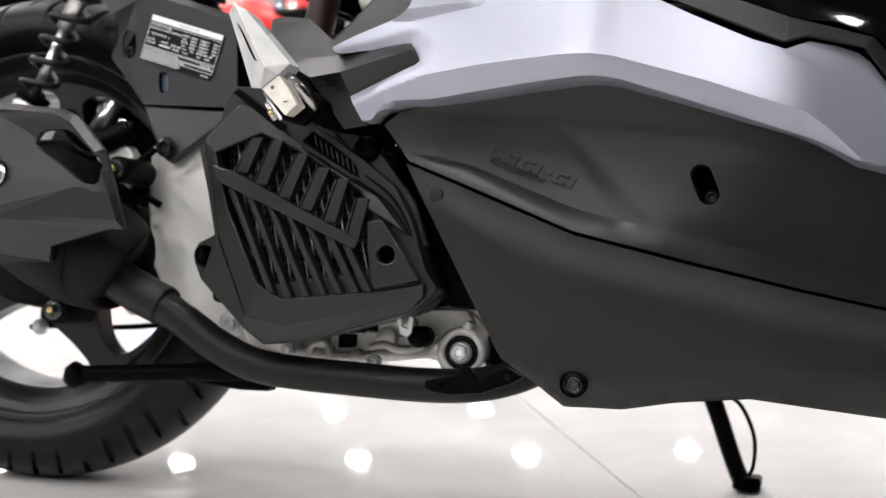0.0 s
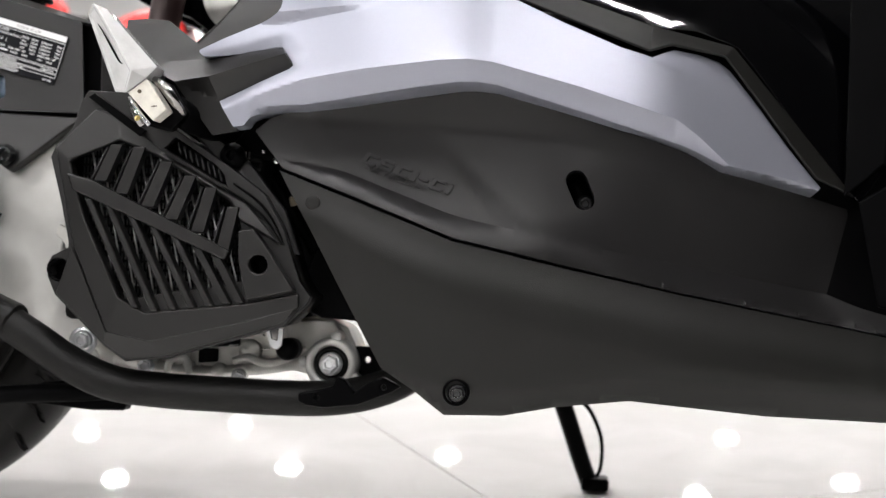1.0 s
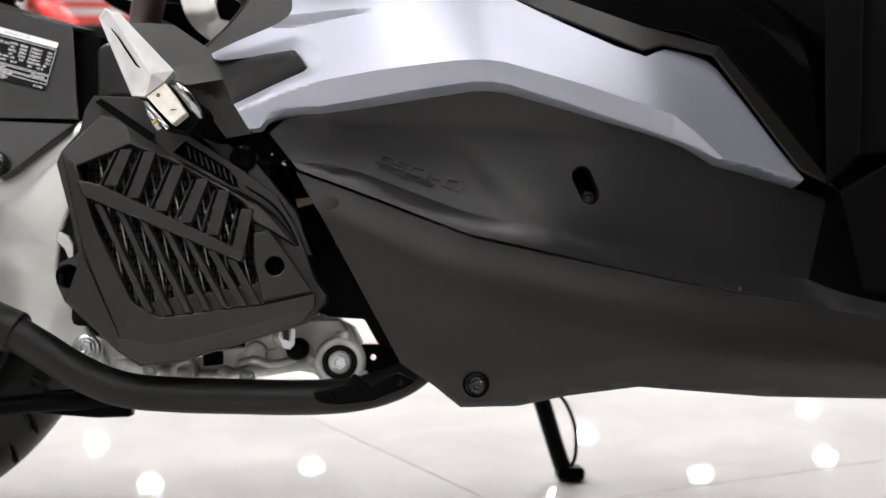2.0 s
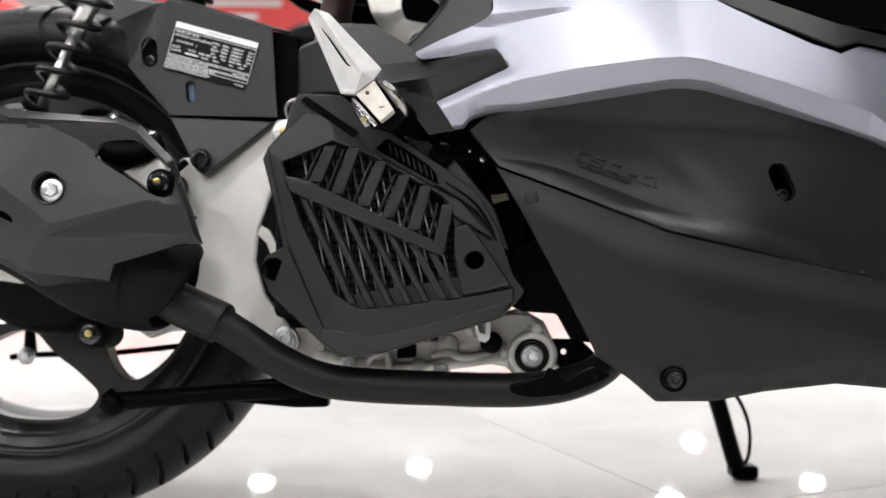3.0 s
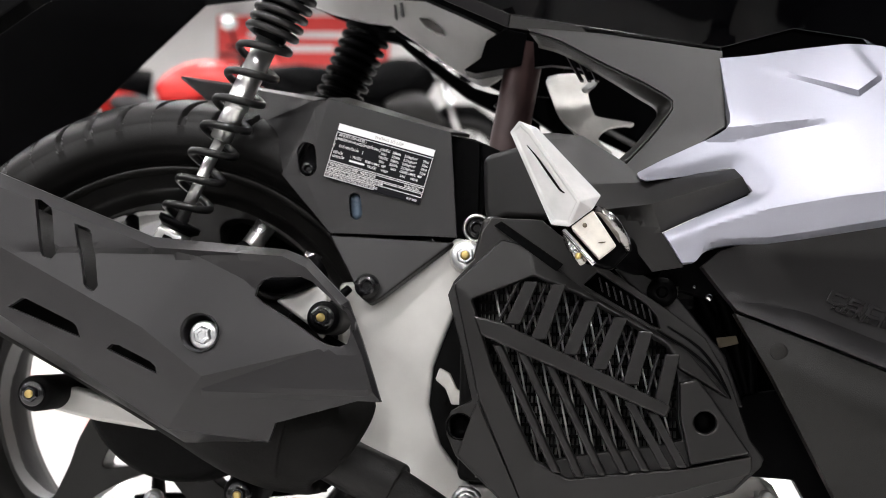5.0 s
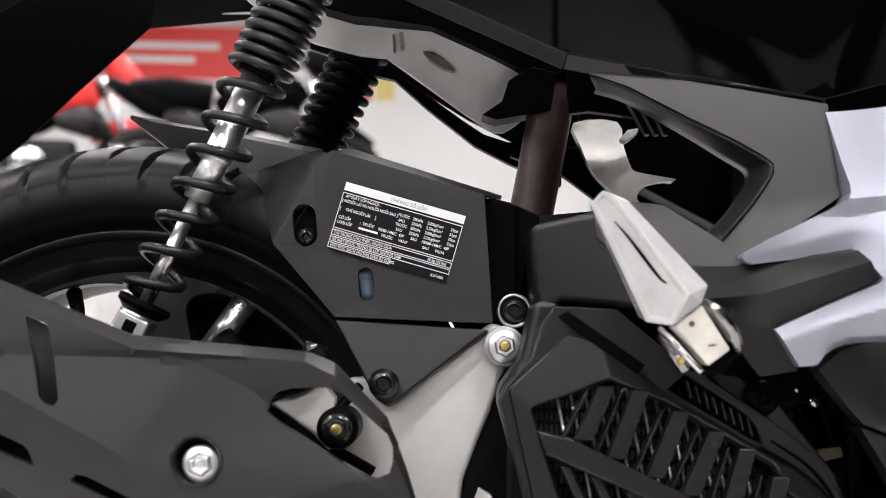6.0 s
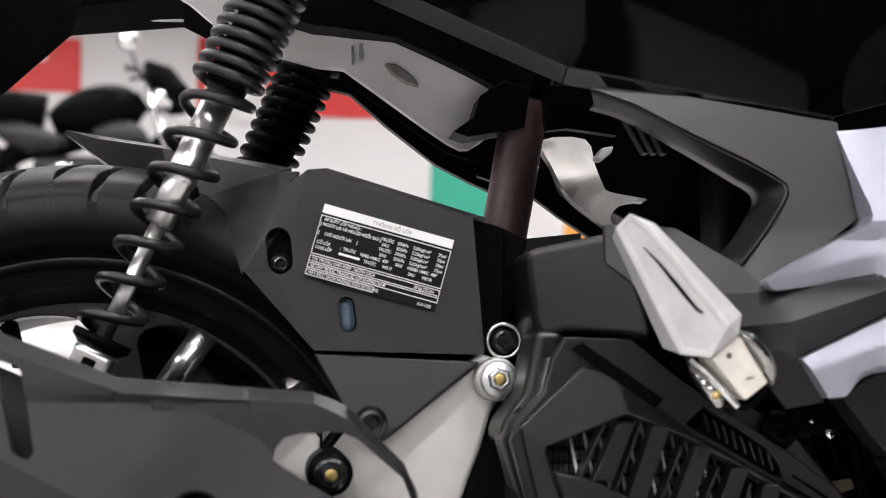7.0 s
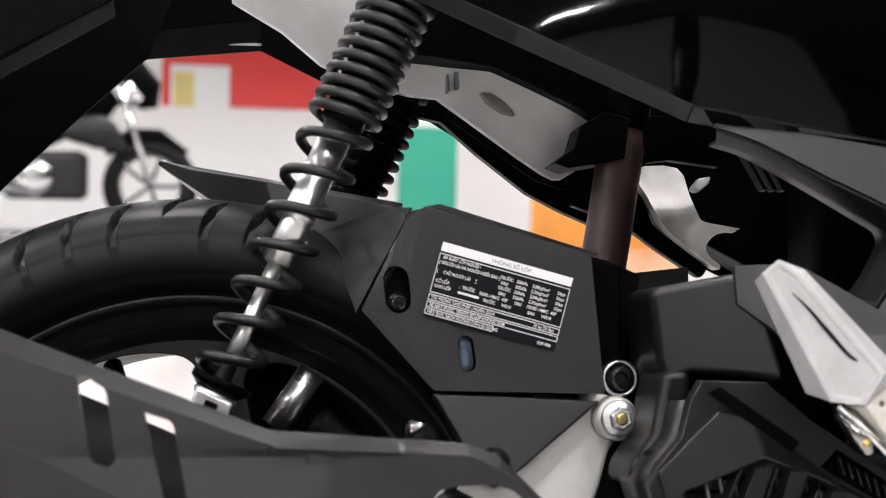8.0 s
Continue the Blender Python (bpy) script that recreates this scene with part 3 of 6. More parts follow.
def rear_fender(s):
    f = empty("rear_fender", s)
    front = dict(a=(0.137, -0.084, 0.501), b=(0.239, -0.089, 0.473), c=(0.246, -0.092, 0.388), d=(0.142, -0.086, 0.390), e=(0.099, -0.080, 0.438), g=(0.125, -0.081, 0.492),
                 c2=(0.244, -0.091, 0.384), h=(0.186, -0.096, 0.3375), i=(0.178, -0.096, 0.333), j=(0.170, -0.095, 0.338), d2=(0.1415, -0.085, 0.3885),
                 a3=(0.150, -0.058, 0.506), b3=(0.252, -0.060, 0.476), g3=(0.128, -0.055, 0.500))
    shell("label_panel", front, [["a", "b", "c", "d", "e", "g"], ["a", "b", "b3", "a3"], ["g", "a", "a3", "g3"]], PLASTIC, f,
          holes={0: [capsule(0.1195, 0.457, 0.121, 0.444, 0.0078), capsule(0.1615, 0.418, 0.1630, 0.406, 0.0050)]}, label="textured dark grey fender panel", thick=0.003, bevel=0.0025)
    shell("lower_panel", front, [["d2", "c2", "h", "i", "j"]], PLASTIC, f, label="textured dark grey lower panel", thick=0.012, bevel=0.0018)
    plate("panel_back", [(0.104, 0.438), (0.139, 0.496), (0.262, 0.468), (0.262, 0.392), (0.241, 0.388), (0.142, 0.393)], -0.072, 0.016, PLASTIC_BLACK, f)
    plate("window", capsule(0.1615, 0.418, 0.1630, 0.406, 0.0045), -0.080, 0.003, BLUISH, f, label="small bluish sight window", bevel=0)
    bolt("screw", f, 0.1212, -0.079, 0.4425, 0.0042, 0.0066, BLACK_STEEL, socket=True)
    # hugger over the tyre: an arc of its own section
    bm = bmesh.new()
    rows = []
    for k in range(33):
        a = radians(58 - 62 * k / 32)
        grow = -0.008
        wid = 0.056
        ring = []
        for y, r in ((-1.0, 0.268), (-0.92, 0.281), (-0.5, 0.288), (0.0, 0.290), (0.5, 0.288), (0.92, 0.281), (1.0, 0.268)):
            rr = r + grow - (0.012 if k > 20 and abs(y) == 1 else 0)
            ring.append(bm.verts.new((rr * math.cos(a), wid * y, 0.256 + rr * math.sin(a))))
        rows.append(ring)
    for p, q in zip(rows, rows[1:]):
        for k in range(6):
            bm.faces.new((p[k], p[k + 1], q[k + 1], q[k]))
    bmesh.ops.recalc_face_normals(bm, faces=bm.faces[:])
    part("hugger", bm, PLASTIC_BLACK, f, "black plastic tyre hugger", solid=0.0025, bevel=0.0008, angle=30)
    side = dict(a=(-0.027, 0.047, 0.544), t=(-0.006, 0.030, 0.536), m=(0.043, -0.012, 0.5235), b=(0.120, -0.060, 0.503), c=(0.132, -0.060, 0.503), e=(0.0975, -0.060, 0.437), e1=(0.0935, -0.056, 0.449), e2=(0.087, -0.050, 0.470), e3=(0.074, -0.042, 0.488), e4=(0.050, -0.016, 0.500), g=(0.008, 0.019, 0.515), ai=(-0.010, 0.065, 0.540), gi=(0.020, 0.045, 0.508), mi=(0.049, 0.002, 0.5265), bi=(0.128, -0.048, 0.507))
    shell("hugger_side", side, [["a", "t", "g"], ["t", "m", "e4", "g"], ["m", "b", "e3", "e4"], ["b", "c", "e", "e1", "e2", "e3"], ["a", "g", "gi", "ai"], ["a", "t", "m", "mi"], ["m", "b", "bi", "mi"]], PLASTIC, f, label="dark grey leaf-shaped hugger side", thick=0.003, bevel=0.002)
    edge = [(0.2425, 0.474), (0.257, 0.471), (0.278, 0.462), (0.268, 0.42), (0.262, 0.395), (0.250, 0.384), (0.246, 0.390)]
    plate("corner_post", edge, -0.066, 0.05, PLASTIC_BLACK, f)
    plate("corner_rib", [(0.2535, 0.466), (0.2565, 0.466), (0.2555, 0.412), (0.2535, 0.412)], -0.069, 0.01, PLASTIC_BLACK, f, bevel=0.0006)
    bolt("bolt", f, 0.176, -0.101, 0.347, 0.0070, 0.0100, BLACK_STEEL, socket=True)
    b = bolt("bolt", f, 0.261, -0.074, 0.397, 0.0064, 0.0088, BLACK_STEEL, socket=True)
    part("washer", shift(lathe([(0.0118, 0.004), (0.0118, -0.0006), (0.0112, -0.0014), (0.0094, -0.0014), (0.0090, 0.004)], 28, closed=True), 0.261, -0.0742, 0.397), SATIN, b)
    return f


def label_sheet(f):
    """Tyre data label: a black foil with white rules, boxes and lines of writing."""
    bm = bmesh.new()
    W, H = 0.0815, 0.0455
    holder = empty("tyre_label", f)
    a, b, d = Vector((0.1475, -0.0868, 0.4795)), Vector((0.2270, -0.0908, 0.4580)), Vector((0.1355, -0.0863, 0.4350))
    ex = (b - a).normalized()
    ez = (a - d)
    ez = (ez - ex * ez.dot(ex) * 0.0)
    sx, sz = (b - a).length, ez.length
    ez.normalize()
    n = ez.cross(ex).normalized()
    if n.y > 0:
        n = -n

    def quad(bmq, x0, x1, z0, z1, lift):
        vs = [a + ex * (x * sx) - ez * (z * sz) + n * lift for x, z in ((x0, z0), (x1, z0), (x1, z1), (x0, z1))]
        bmq.faces.new([bmq.verts.new(v) for v in vs])

    quad(bm, 0, 1, 0, 1, 0.0006)
    ext = bmesh.ops.extrude_face_region(bm, geom=bm.faces[:])
    bmesh.ops.translate(bm, vec=-n * 0.0005, verts=[g for g in ext["geom"] if isinstance(g, bmesh.types.BMVert)])
    bmesh.ops.recalc_face_normals(bm, faces=bm.faces[:])
    part("foil", bm, LABEL, holder, "black foil label", smooth=False)
    bm = bmesh.new()
    quad(bm, 0.0, 1.0, 0.0, 0.12, 0.0009)
    part("header_bar", bm, WHITE_INK, holder, "white printed header bar", smooth=False)
    for z0, z1, x1 in ((0.15, 0.68, 1.0), (0.70, 0.785, 1.0), (0.80, 0.875, 1.0), (0.89, 0.97, 0.52)):
        bm = bmesh.new()
        for u0, u1, v0, v1 in ((0, x1, z0, z0 + 0.010), (0, x1, z1 - 0.010, z1), (0, 0.005, z0, z1), (x1 - 0.005, x1, z0, z1)):
            quad(bm, u0, u1, v0, v1, 0.0009)
        part("rule_box", bm, WHITE_INK, holder, smooth=False)

    def text(s, x, z, size, mat=WHITE_INK, wide=1.0):
        cu = bpy.data.curves.new("line", "FONT")
        cu.body, cu.size, cu.extrude, cu.offset = s, size, 0.00005, 0.00003
        cu.materials.append(mat)
        ob = new("writing", cu)
        ob.parent = holder
        o = a + ex * (x * sx) - ez * (z * sz) + n * 0.0011
        ob.matrix_basis = Matrix.Translation(o) @ Matrix((ex * wide, ez, n)).transposed().to_4x4()

    text("THÔNG SỐ LỐP", 0.38, 0.088, 0.0030, GREY_INK, 1.15)
    h = 0.0027
    for s, x, z in (("ÁP SUẤT LỐP NGUỘI :", 0.03, 0.215), ("[ NGƯỜI LÁI VÀ NGƯỜI NGỒI SAU ]", 0.01, 0.285), ("[     CHỈ NGƯỜI LÁI     ]", 0.01, 0.405), ("CỠ LỐP", 0.02, 0.53), ("LOẠI LỐP", 0.02, 0.60), (":  TRƯỚC", 0.20, 0.535),
                    ("90/80-14M/C  43P", 0.355, 0.545), ("SAU", 0.625, 0.545), ("100/80-14M/C  48P", 0.715, 0.545), ("TRƯỚC", 0.39, 0.62), ("V431F", 0.535, 0.62), ("SAU", 0.735, 0.62), ("V431R", 0.84, 0.62),
                    ("TẢI TRỌNG CHO PHÉP : NGĂN GIỮA", 0.02, 0.762), ("10 kg (22 lbs)", 0.80, 0.762), ("XE NÀY ĐƯỢC TRANG BỊ LỐP KHÔNG SĂM", 0.02, 0.857), ("HÃY ĐỌC SÁCH HƯỚNG DẪN SỬ DỤNG", 0.02, 0.95), ("K1F-V00", 0.86, 0.965)):
        text(s, x, z, h, WHITE_INK, 0.88)
    for k, row in enumerate((("TRƯỚC", "200kPa", "2,00kgf/cm²", "29psi"), ("SAU", "225kPa", "2,25kgf/cm²", "33psi"), ("TRƯỚC", "200kPa", "2,00kgf/cm²", "29psi"), ("SAU", "225kPa", "2,25kgf/cm²", "33psi"))):
        for s, x in zip(row, (0.475 + 0.015 * (k % 2), 0.600, 0.722, 0.915)):
            text(s, x, 0.265 + 0.07 * k, h, WHITE_INK, 0.88)
    bm = bmesh.new()
    quad(bm, 0.20, 0.36, 0.575, 0.605, 0.0010)
    part("mark_bar", bm, WHITE_INK, holder, smooth=False)


def swing_arm(s):
    e = empty("engine_case", s)
    arm = [(0.150, 0.350), (0.178, 0.352), (0.215, 0.362), (0.245, 0.389), (0.262, 0.384), (0.266, 0.372), (0.252, 0.352), (0.246, 0.330), (0.238, 0.310), (0.229, 0.284), (0.226, 0.253), (0.236, 0.222), (0.267, 0.182), (0.286, 0.160), (0.270, 0.150), (0.22, 0.17), (0.180, 0.195), (0.160, 0.23), (0.150, 0.29)]
    plate("side_casting", arm, -0.080, 0.04, CAST, e, label="bare cast aluminium side casting", bevel=0.004, seg=3)
    part("bolt_boss", shift(lathe([(0.0125, -0.094), (0.0135, -0.09), (0.0135, -0.06)], 28), 0.254, 0, 0.373), CAST, e)
    bolt("bolt", e, 0.254, -0.096, 0.373, 0.0068, 0.0112, ZINC, core=BRASS, label="zinc plated flange bolt with a yellow mark")
    b = bolt("bolt", e, 0.261, -0.110, 0.180, 0.0066, 0.0095, ZINC)
    part("washer", shift(lathe([(0.0125, 0.004), (0.0125, 0.0005), (0.010, 0.0), (0.008, 0.0)], 28), 0.261, -0.1095, 0.180), ZINC, b)
    # lower crankcase casting
    low = [(0.250, 0.190), (0.279, 0.190), (0.33, 0.20), (0.40, 0.205), (0.446, 0.205), (0.476, 0.212), (0.498, 0.200), (0.508, 0.180), (0.508, 0.165), (0.502, 0.152), (0.488, 0.145), (0.474, 0.148), (0.462, 0.157), (0.445, 0.160), (0.420, 0.157), (0.387, 0.151), (0.351, 0.147), (0.295, 0.146), (0.27, 0.160)]
    plate("lower_casting", low, -0.085, 0.06, CASTDARK, e, label="stained cast aluminium crankcase", bevel=0.004, seg=3)
    hump = spline([(0.285, -0.084, 0.166, 0.008), (0.315, -0.086, 0.159, 0.007), (0.345, -0.087, 0.156, 0.006), (0.38, -0.087, 0.156, 0.005), (0.42, -0.087, 0.161, 0.006), (0.455, -0.087, 0.166, 0.006), (0.475, -0.087, 0.162, 0.006)], 5)
    part("casting_flange", sweep([h[:3] for h in hump], [h[3] for h in hump], 12), CASTDARK, e)
    for x, z, r in ((0.318, 0.164, 0.008), (0.345, 0.172, 0.009), (0.382, 0.157, 0.007), (0.41, 0.176, 0.010), (0.432, 0.190, 0.007)):
        part("casting_boss", shift(lathe([(r * 0.85, -0.0925), (r, -0.0905), (r * 1.1, -0.08)], 20), x, 0, z), CASTDARK, e)
    for x, z in ((0.318, 0.159), (0.404, 0.153)):
        bolt("bolt", e, x, -0.104, z, 0.005, 0.0075, ZINC)
    # dark plates on the casting stand in for the shade in its pockets
    for x, z, w, h in ((0.362, 0.163, 0.018, 0.014), (0.372, 0.178, 0.028, 0.016), (0.340, 0.164, 0.012, 0.007), (0.395, 0.190, 0.020, 0.010), (0.424, 0.197, 0.024, 0.010), (0.405, 0.167, 0.010, 0.006)):
        plate("pocket_shade", [(x, z), (x + w, z + 0.002), (x + w, z + h), (x, z + h)], -0.0885, 0.01, DARK, e, bevel=0.0015)
    rng = random.Random(5)
    for k in range(26):
        x, z = 0.285 + 0.007 * k, 0.150 + 0.03 * rng.random() + 0.0001 * k * k * 0.3
        w, h = 0.004 + 0.008 * rng.random(), 0.002 + 0.006 * rng.random()
        plate("cast_web", [(x, z), (x + w, z + 0.002), (x + w * 0.9, z + h), (x + 0.001, z + h * 0.8)], -0.0875 - 0.004 * rng.random(), 0.008, CASTDARK if k % 3 else CAST, e, bevel=0.001)
    # pivot with rubber bush
    pv = (0.487, 0, 0.168)
    part("hanger_eye", shift(lathe([(0.0235, -0.060), (0.0235, -0.104), (0.0215, -0.107), (0.0165, -0.107), (0.0155, -0.104), (0.0155, -0.06)], 40, closed=True), *pv), CAST, e, "cast aluminium hanger eye")
    for a in (80, 178, 272, 330):
        c0, s0 = math.cos(radians(a)), math.sin(radians(a))
        part("eye_tab", shift(lathe([(0.004, -0.106), (0.005, -0.104), (0.005, -0.09)], 14), 0.487 + 0.0245 * c0, 0, 0.168 + 0.0245 * s0), CAST, e)
    ridge = spline([(0.395, -0.090, 0.166, 0.004), (0.408, -0.093, 0.170, 0.005), (0.425, -0.094, 0.166, 0.005), (0.445, -0.094, 0.170, 0.004), (0.462, -0.092, 0.180, 0.004)], 6)
    part("casting_ridge", sweep([(h[0], h[1] + 0.002, h[2]) for h in ridge], [h[3] * 0.8 for h in ridge], 10), CASTDARK, e)
    part("casting_ridge", sweep(spline([(0.335, -0.092, 0.150), (0.338, -0.094, 0.164), (0.352, -0.094, 0.168), (0.356, -0.093, 0.152)], 5), 0.0032, 10), CAST, e)
    plate("hanger_arm", [(0.440, 0.205), (0.468, 0.207), (0.486, 0.207), (0.498, 0.192), (0.508, 0.176), (0.500, 0.152), (0.470, 0.158), (0.446, 0.172)], -0.089, 0.02, STEEL_GREY, e, bevel=0.003, label="dull grey hanger arm")
    part("hanger_web", sweep([(0.487, -0.085, 0.19), (0.486, -0.085, 0.196)], [0.006, 0.0055], 12), CAST, e)
    part("rubber_bush", shift(lathe([(0.0155, -0.103), (0.013, -0.105), (0.0115, -0.104), (0.0115, -0.06)], 36), *pv), RUBBER, e)
    bolt("pivot_bolt", e, 0.487, -0.1075, 0.168, 0.0075, 0.0105, ZINC, label="zinc plated pivot bolt")
    part("hose_fitting", sweep([(0.450, -0.10, 0.180), (0.450, -0.120, 0.180), (0.450, -0.126, 0.180)], [0.010, 0.010, 0.006], 20), PLASTIC_BLACK, e)
    clip = [(0.434, 0.198), (0.4375, 0.199), (0.440, 0.189), (0.445, 0.188), (0.446, 0.199), (0.450, 0.198), (0.449, 0.184), (0.445, 0.180), (0.439, 0.182), (0.437, 0.188)]
    plate("hose_clip", clip, -0.138, 0.004, ZINC, e, bevel=0.0005, label="bright spring hose clip")
    # hidden block behind the covers
    part("crankcase", box(0.21, 0.46, -0.075, 0.10, 0.185, 0.385), DARK, e, bevel=0.02, seg=3)
    part("gear_case", shift(lathe([(0.075, -0.085), (0.085, -0.07), (0.088, -0.045), (0.088, -0.035)], 48), 0.02, 0, 0.268), DARK, e)
    part("transmission", box(-0.05, 0.26, 0.06, 0.17, 0.20, 0.33), DARK, e, bevel=0.03, seg=3)
    plate("muffler_bracket", [(-0.080, 0.264), (-0.046, 0.258), (0.010, 0.240), (0.040, 0.236), (0.012, 0.228), (-0.035, 0.234), (-0.082, 0.244)], -0.12, 0.02, CAST, e, label="bare cast aluminium silencer bracket", bevel=0.004, seg=3)
    plate("brake_bracket", [(0.100, 0.185), (0.125, 0.198), (0.158, 0.206), (0.175, 0.203), (0.158, 0.187), (0.130, 0.184), (0.112, 0.177)], -0.03, 0.02, CAST, e, bevel=0.003, label="bare cast aluminium bracket")
    plate("brake_plate", [(0.018, 0.405), (0.045, 0.424), (0.110, 0.412), (0.145, 0.388), (0.175, 0.32), (0.035, 0.32), (0.020, 0.37)], 0.045, 0.02, DARK, e, bevel=0.006)
    part("axle_sleeve", sweep([(0.050, -0.02, 0.366), (0.074, -0.02, 0.401)], 0.009, 18), SATIN, e, "bright steel sleeve")
    for i, x in enumerate((0.135, 0.16)):
        part("cable", sweep(spline([(x, -0.09, 0.345), (x - 0.012, -0.10, 0.33), (x - 0.02, -0.10, 0.31), (x + 0.01, -0.09, 0.29)], 6), 0.0035, 10), PLASTIC_BLACK, e)
    plate("side_tab", [(0.235, 0.275), (0.243, 0.268), (0.248, 0.256), (0.262, 0.256), (0.262, 0.262), (0.252, 0.268), (0.246, 0.280), (0.238, 0.284)], -0.12, 0.006, CASTDARK, e, bevel=0.001)


def radiator_cover(s):
    e = empty("radiator_cover", s)
    y = -0.172
    outer = [(0.279, 0.397), (0.316, 0.396), (0.343, 0.3745), (0.4085, 0.3325), (0.4365, 0.3120), (0.4535, 0.284), (0.469, 0.240), (0.479, 0.227), (0.477, 0.221), (0.458, 0.202), (0.411, 0.187), (0.356, 0.170), (0.322, 0.166), (0.302, 0.179), (0.272, 0.207), (0.257, 0.221),
             (0.250, 0.236), (0.249, 0.246), (0.253, 0.254), (0.268, 0.262), (0.259, 0.300), (0.248, 0.339), (0.252, 0.349), (0.267, 0.366), (0.272, 0.386)]
    opening = [(0.266, 0.336), (0.272, 0.342), (0.289, 0.349), (0.312, 0.354), (0.322, 0.353), (0.347, 0.341), (0.387, 0.320), (0.409, 0.307), (0.4145, 0.294), (0.417, 0.281), (0.417, 0.254), (0.425, 0.219), (0.417, 0.218), (0.339, 0.208), (0.316, 0.220), (0.283, 0.285)]
    slit = [(0.3575, 0.3585), (0.3762, 0.3470), (0.3940, 0.3350), (0.4010, 0.3268), (0.4035, 0.3185), (0.3970, 0.3208), (0.3719, 0.3350), (0.3475, 0.3490)]
    f = plate("frame", outer, y, 0.010, PLASTIC_COVER, e, holes=[opening, slit, circle(0.436, 0.252, 0.0078, 20), circle(0.2595, 0.2425, 0.0092, 20)], label="textured dark grey cover frame", bevel=0.0035, seg=3)
    # raised rim facets round the grille
    r = dict(a=(0.266, -0.1765, 0.336), a2=(0.252, -0.1735, 0.347), b=(0.312, -0.181, 0.3545), b2=(0.287, -0.176, 0.381), b3=(0.306, -0.176, 0.377), c=(0.347, -0.182, 0.342), c2=(0.352, -0.177, 0.3435), d=(0.409, -0.182, 0.308), d2=(0.4225, -0.178, 0.3045), e=(0.470, -0.179, 0.229), e2=(0.463, -0.176, 0.252),
             g=(0.425, -0.180, 0.219), h=(0.339, -0.180, 0.208), h2=(0.343, -0.177, 0.183), i=(0.316, -0.180, 0.220), i2=(0.305, -0.177, 0.19), j=(0.283, -0.179, 0.285), j2=(0.272, -0.176, 0.265), k2=(0.416, -0.177, 0.200), e3=(0.470, -0.177, 0.216), m=(0.4175, -0.182, 0.290), m2=(0.4535, -0.178, 0.2695))
    shell("rim_bezel", r, [["a2", "b2", "b3", "b", "a"], ["b3", "c2", "c", "b"], ["c2", "d2", "d", "c"], ["d2", "m2", "m", "d"], ["g", "e", "e3", "k2", "h2", "h"], ["h", "h2", "i2", "i"], ["i", "i2", "j2", "j"], ["j", "j2", "a2", "a"]], PLASTIC_COVER, e, thick=0.006, bevel=0.0018)
    boss = [(0.4175, 0.280), (0.430, 0.283), (0.440, 0.271), (0.468, 0.231), (0.426, 0.2215), (0.4185, 0.254)]
    plate("boss", boss, -0.185, 0.012, PLASTIC_COVER, e, holes=[circle(0.436, 0.252, 0.0078, 20)], bevel=0.002)
    part("boss_cup", shift(lathe([(0.0079, -0.184), (0.0075, -0.165), (0.003, -0.164)], 20, caps=(False, True)), 0.436, 0, 0.252), PLASTIC_BLACK, e)
    part("ear_cup", shift(lathe([(0.0102, -0.1725), (0.0102, -0.172), (0.0093, -0.172), (0.0090, -0.155), (0.003, -0.154)], 24, caps=(False, True)), 0.2595, 0, 0.2425), PLASTIC_BLACK, e)
    chev = [(0.2685, 0.324), (0.289, 0.3195), (0.412, 0.2625), (0.408, 0.2545), (0.286, 0.305), (0.274, 0.310)]
    plate("chevron_bar", chev, -0.189, 0.012, PLASTIC_COVER, e, bevel=0.002)
    top = [(0.311, 0.350), (0.331, 0.3485), (0.355, 0.337), (0.376, 0.3255), (0.394, 0.316), (0.4135, 0.300)]
    bot = [(0.296, 0.318), (0.315, 0.3075), (0.338, 0.297), (0.359, 0.287), (0.382, 0.277), (0.404, 0.262)]
    for (x0, z0), (x1, z1) in zip(top, bot):
        plate("upper_slat", [(x0 - 0.006, z0), (x0 + 0.004, z0), (x1 + 0.006, z1), (x1 - 0.005, z1)], -0.1845, 0.012, PLASTIC_COVER, e, bevel=0.0012)
        plate("upper_fin", [(x0 - 0.0118, z0), (x0 - 0.0098, z0), (x1 - 0.0098, z1), (x1 - 0.0118, z1)], -0.1765, 0.012, PLASTIC_FINE, e, bevel=0.0005)
    top = [(0.286, 0.304), (0.304, 0.2985), (0.324, 0.2905), (0.343, 0.2825), (0.362, 0.2745), (0.381, 0.2665), (0.398, 0.259)]
    bot = [(0.331, 0.212), (0.348, 0.2095), (0.364, 0.2115), (0.380, 0.2135), (0.395, 0.2155), (0.410, 0.2175), (0.421, 0.219)]
    for (x0, z0), (x1, z1) in zip(top, bot):
        plate("lower_slat", [(x0 - 0.0036, z0), (x0 + 0.0036, z0), (x1 + 0.0036, z1), (x1 - 0.0036, z1)], -0.183, 0.014, PLASTIC_COVER, e, bevel=0.0022, seg=3)
    for k in range(9):
        x, z = 0.3585 + 0.0052 * k, 0.3545 - 0.0031 * k
        plate("slit_fin", [(x, z), (x + 0.0011, z), (x + 0.0040, z - 0.0105), (x + 0.0028, z - 0.0105)], -0.171, 0.006, PLASTIC_FINE, e, bevel=0.0003)
    plate("slit_floor", [(0.344, 0.350), (0.357, 0.3615), (0.402, 0.3335), (0.408, 0.316), (0.397, 0.317)], -0.160, 0.004, DARK, e, bevel=0)
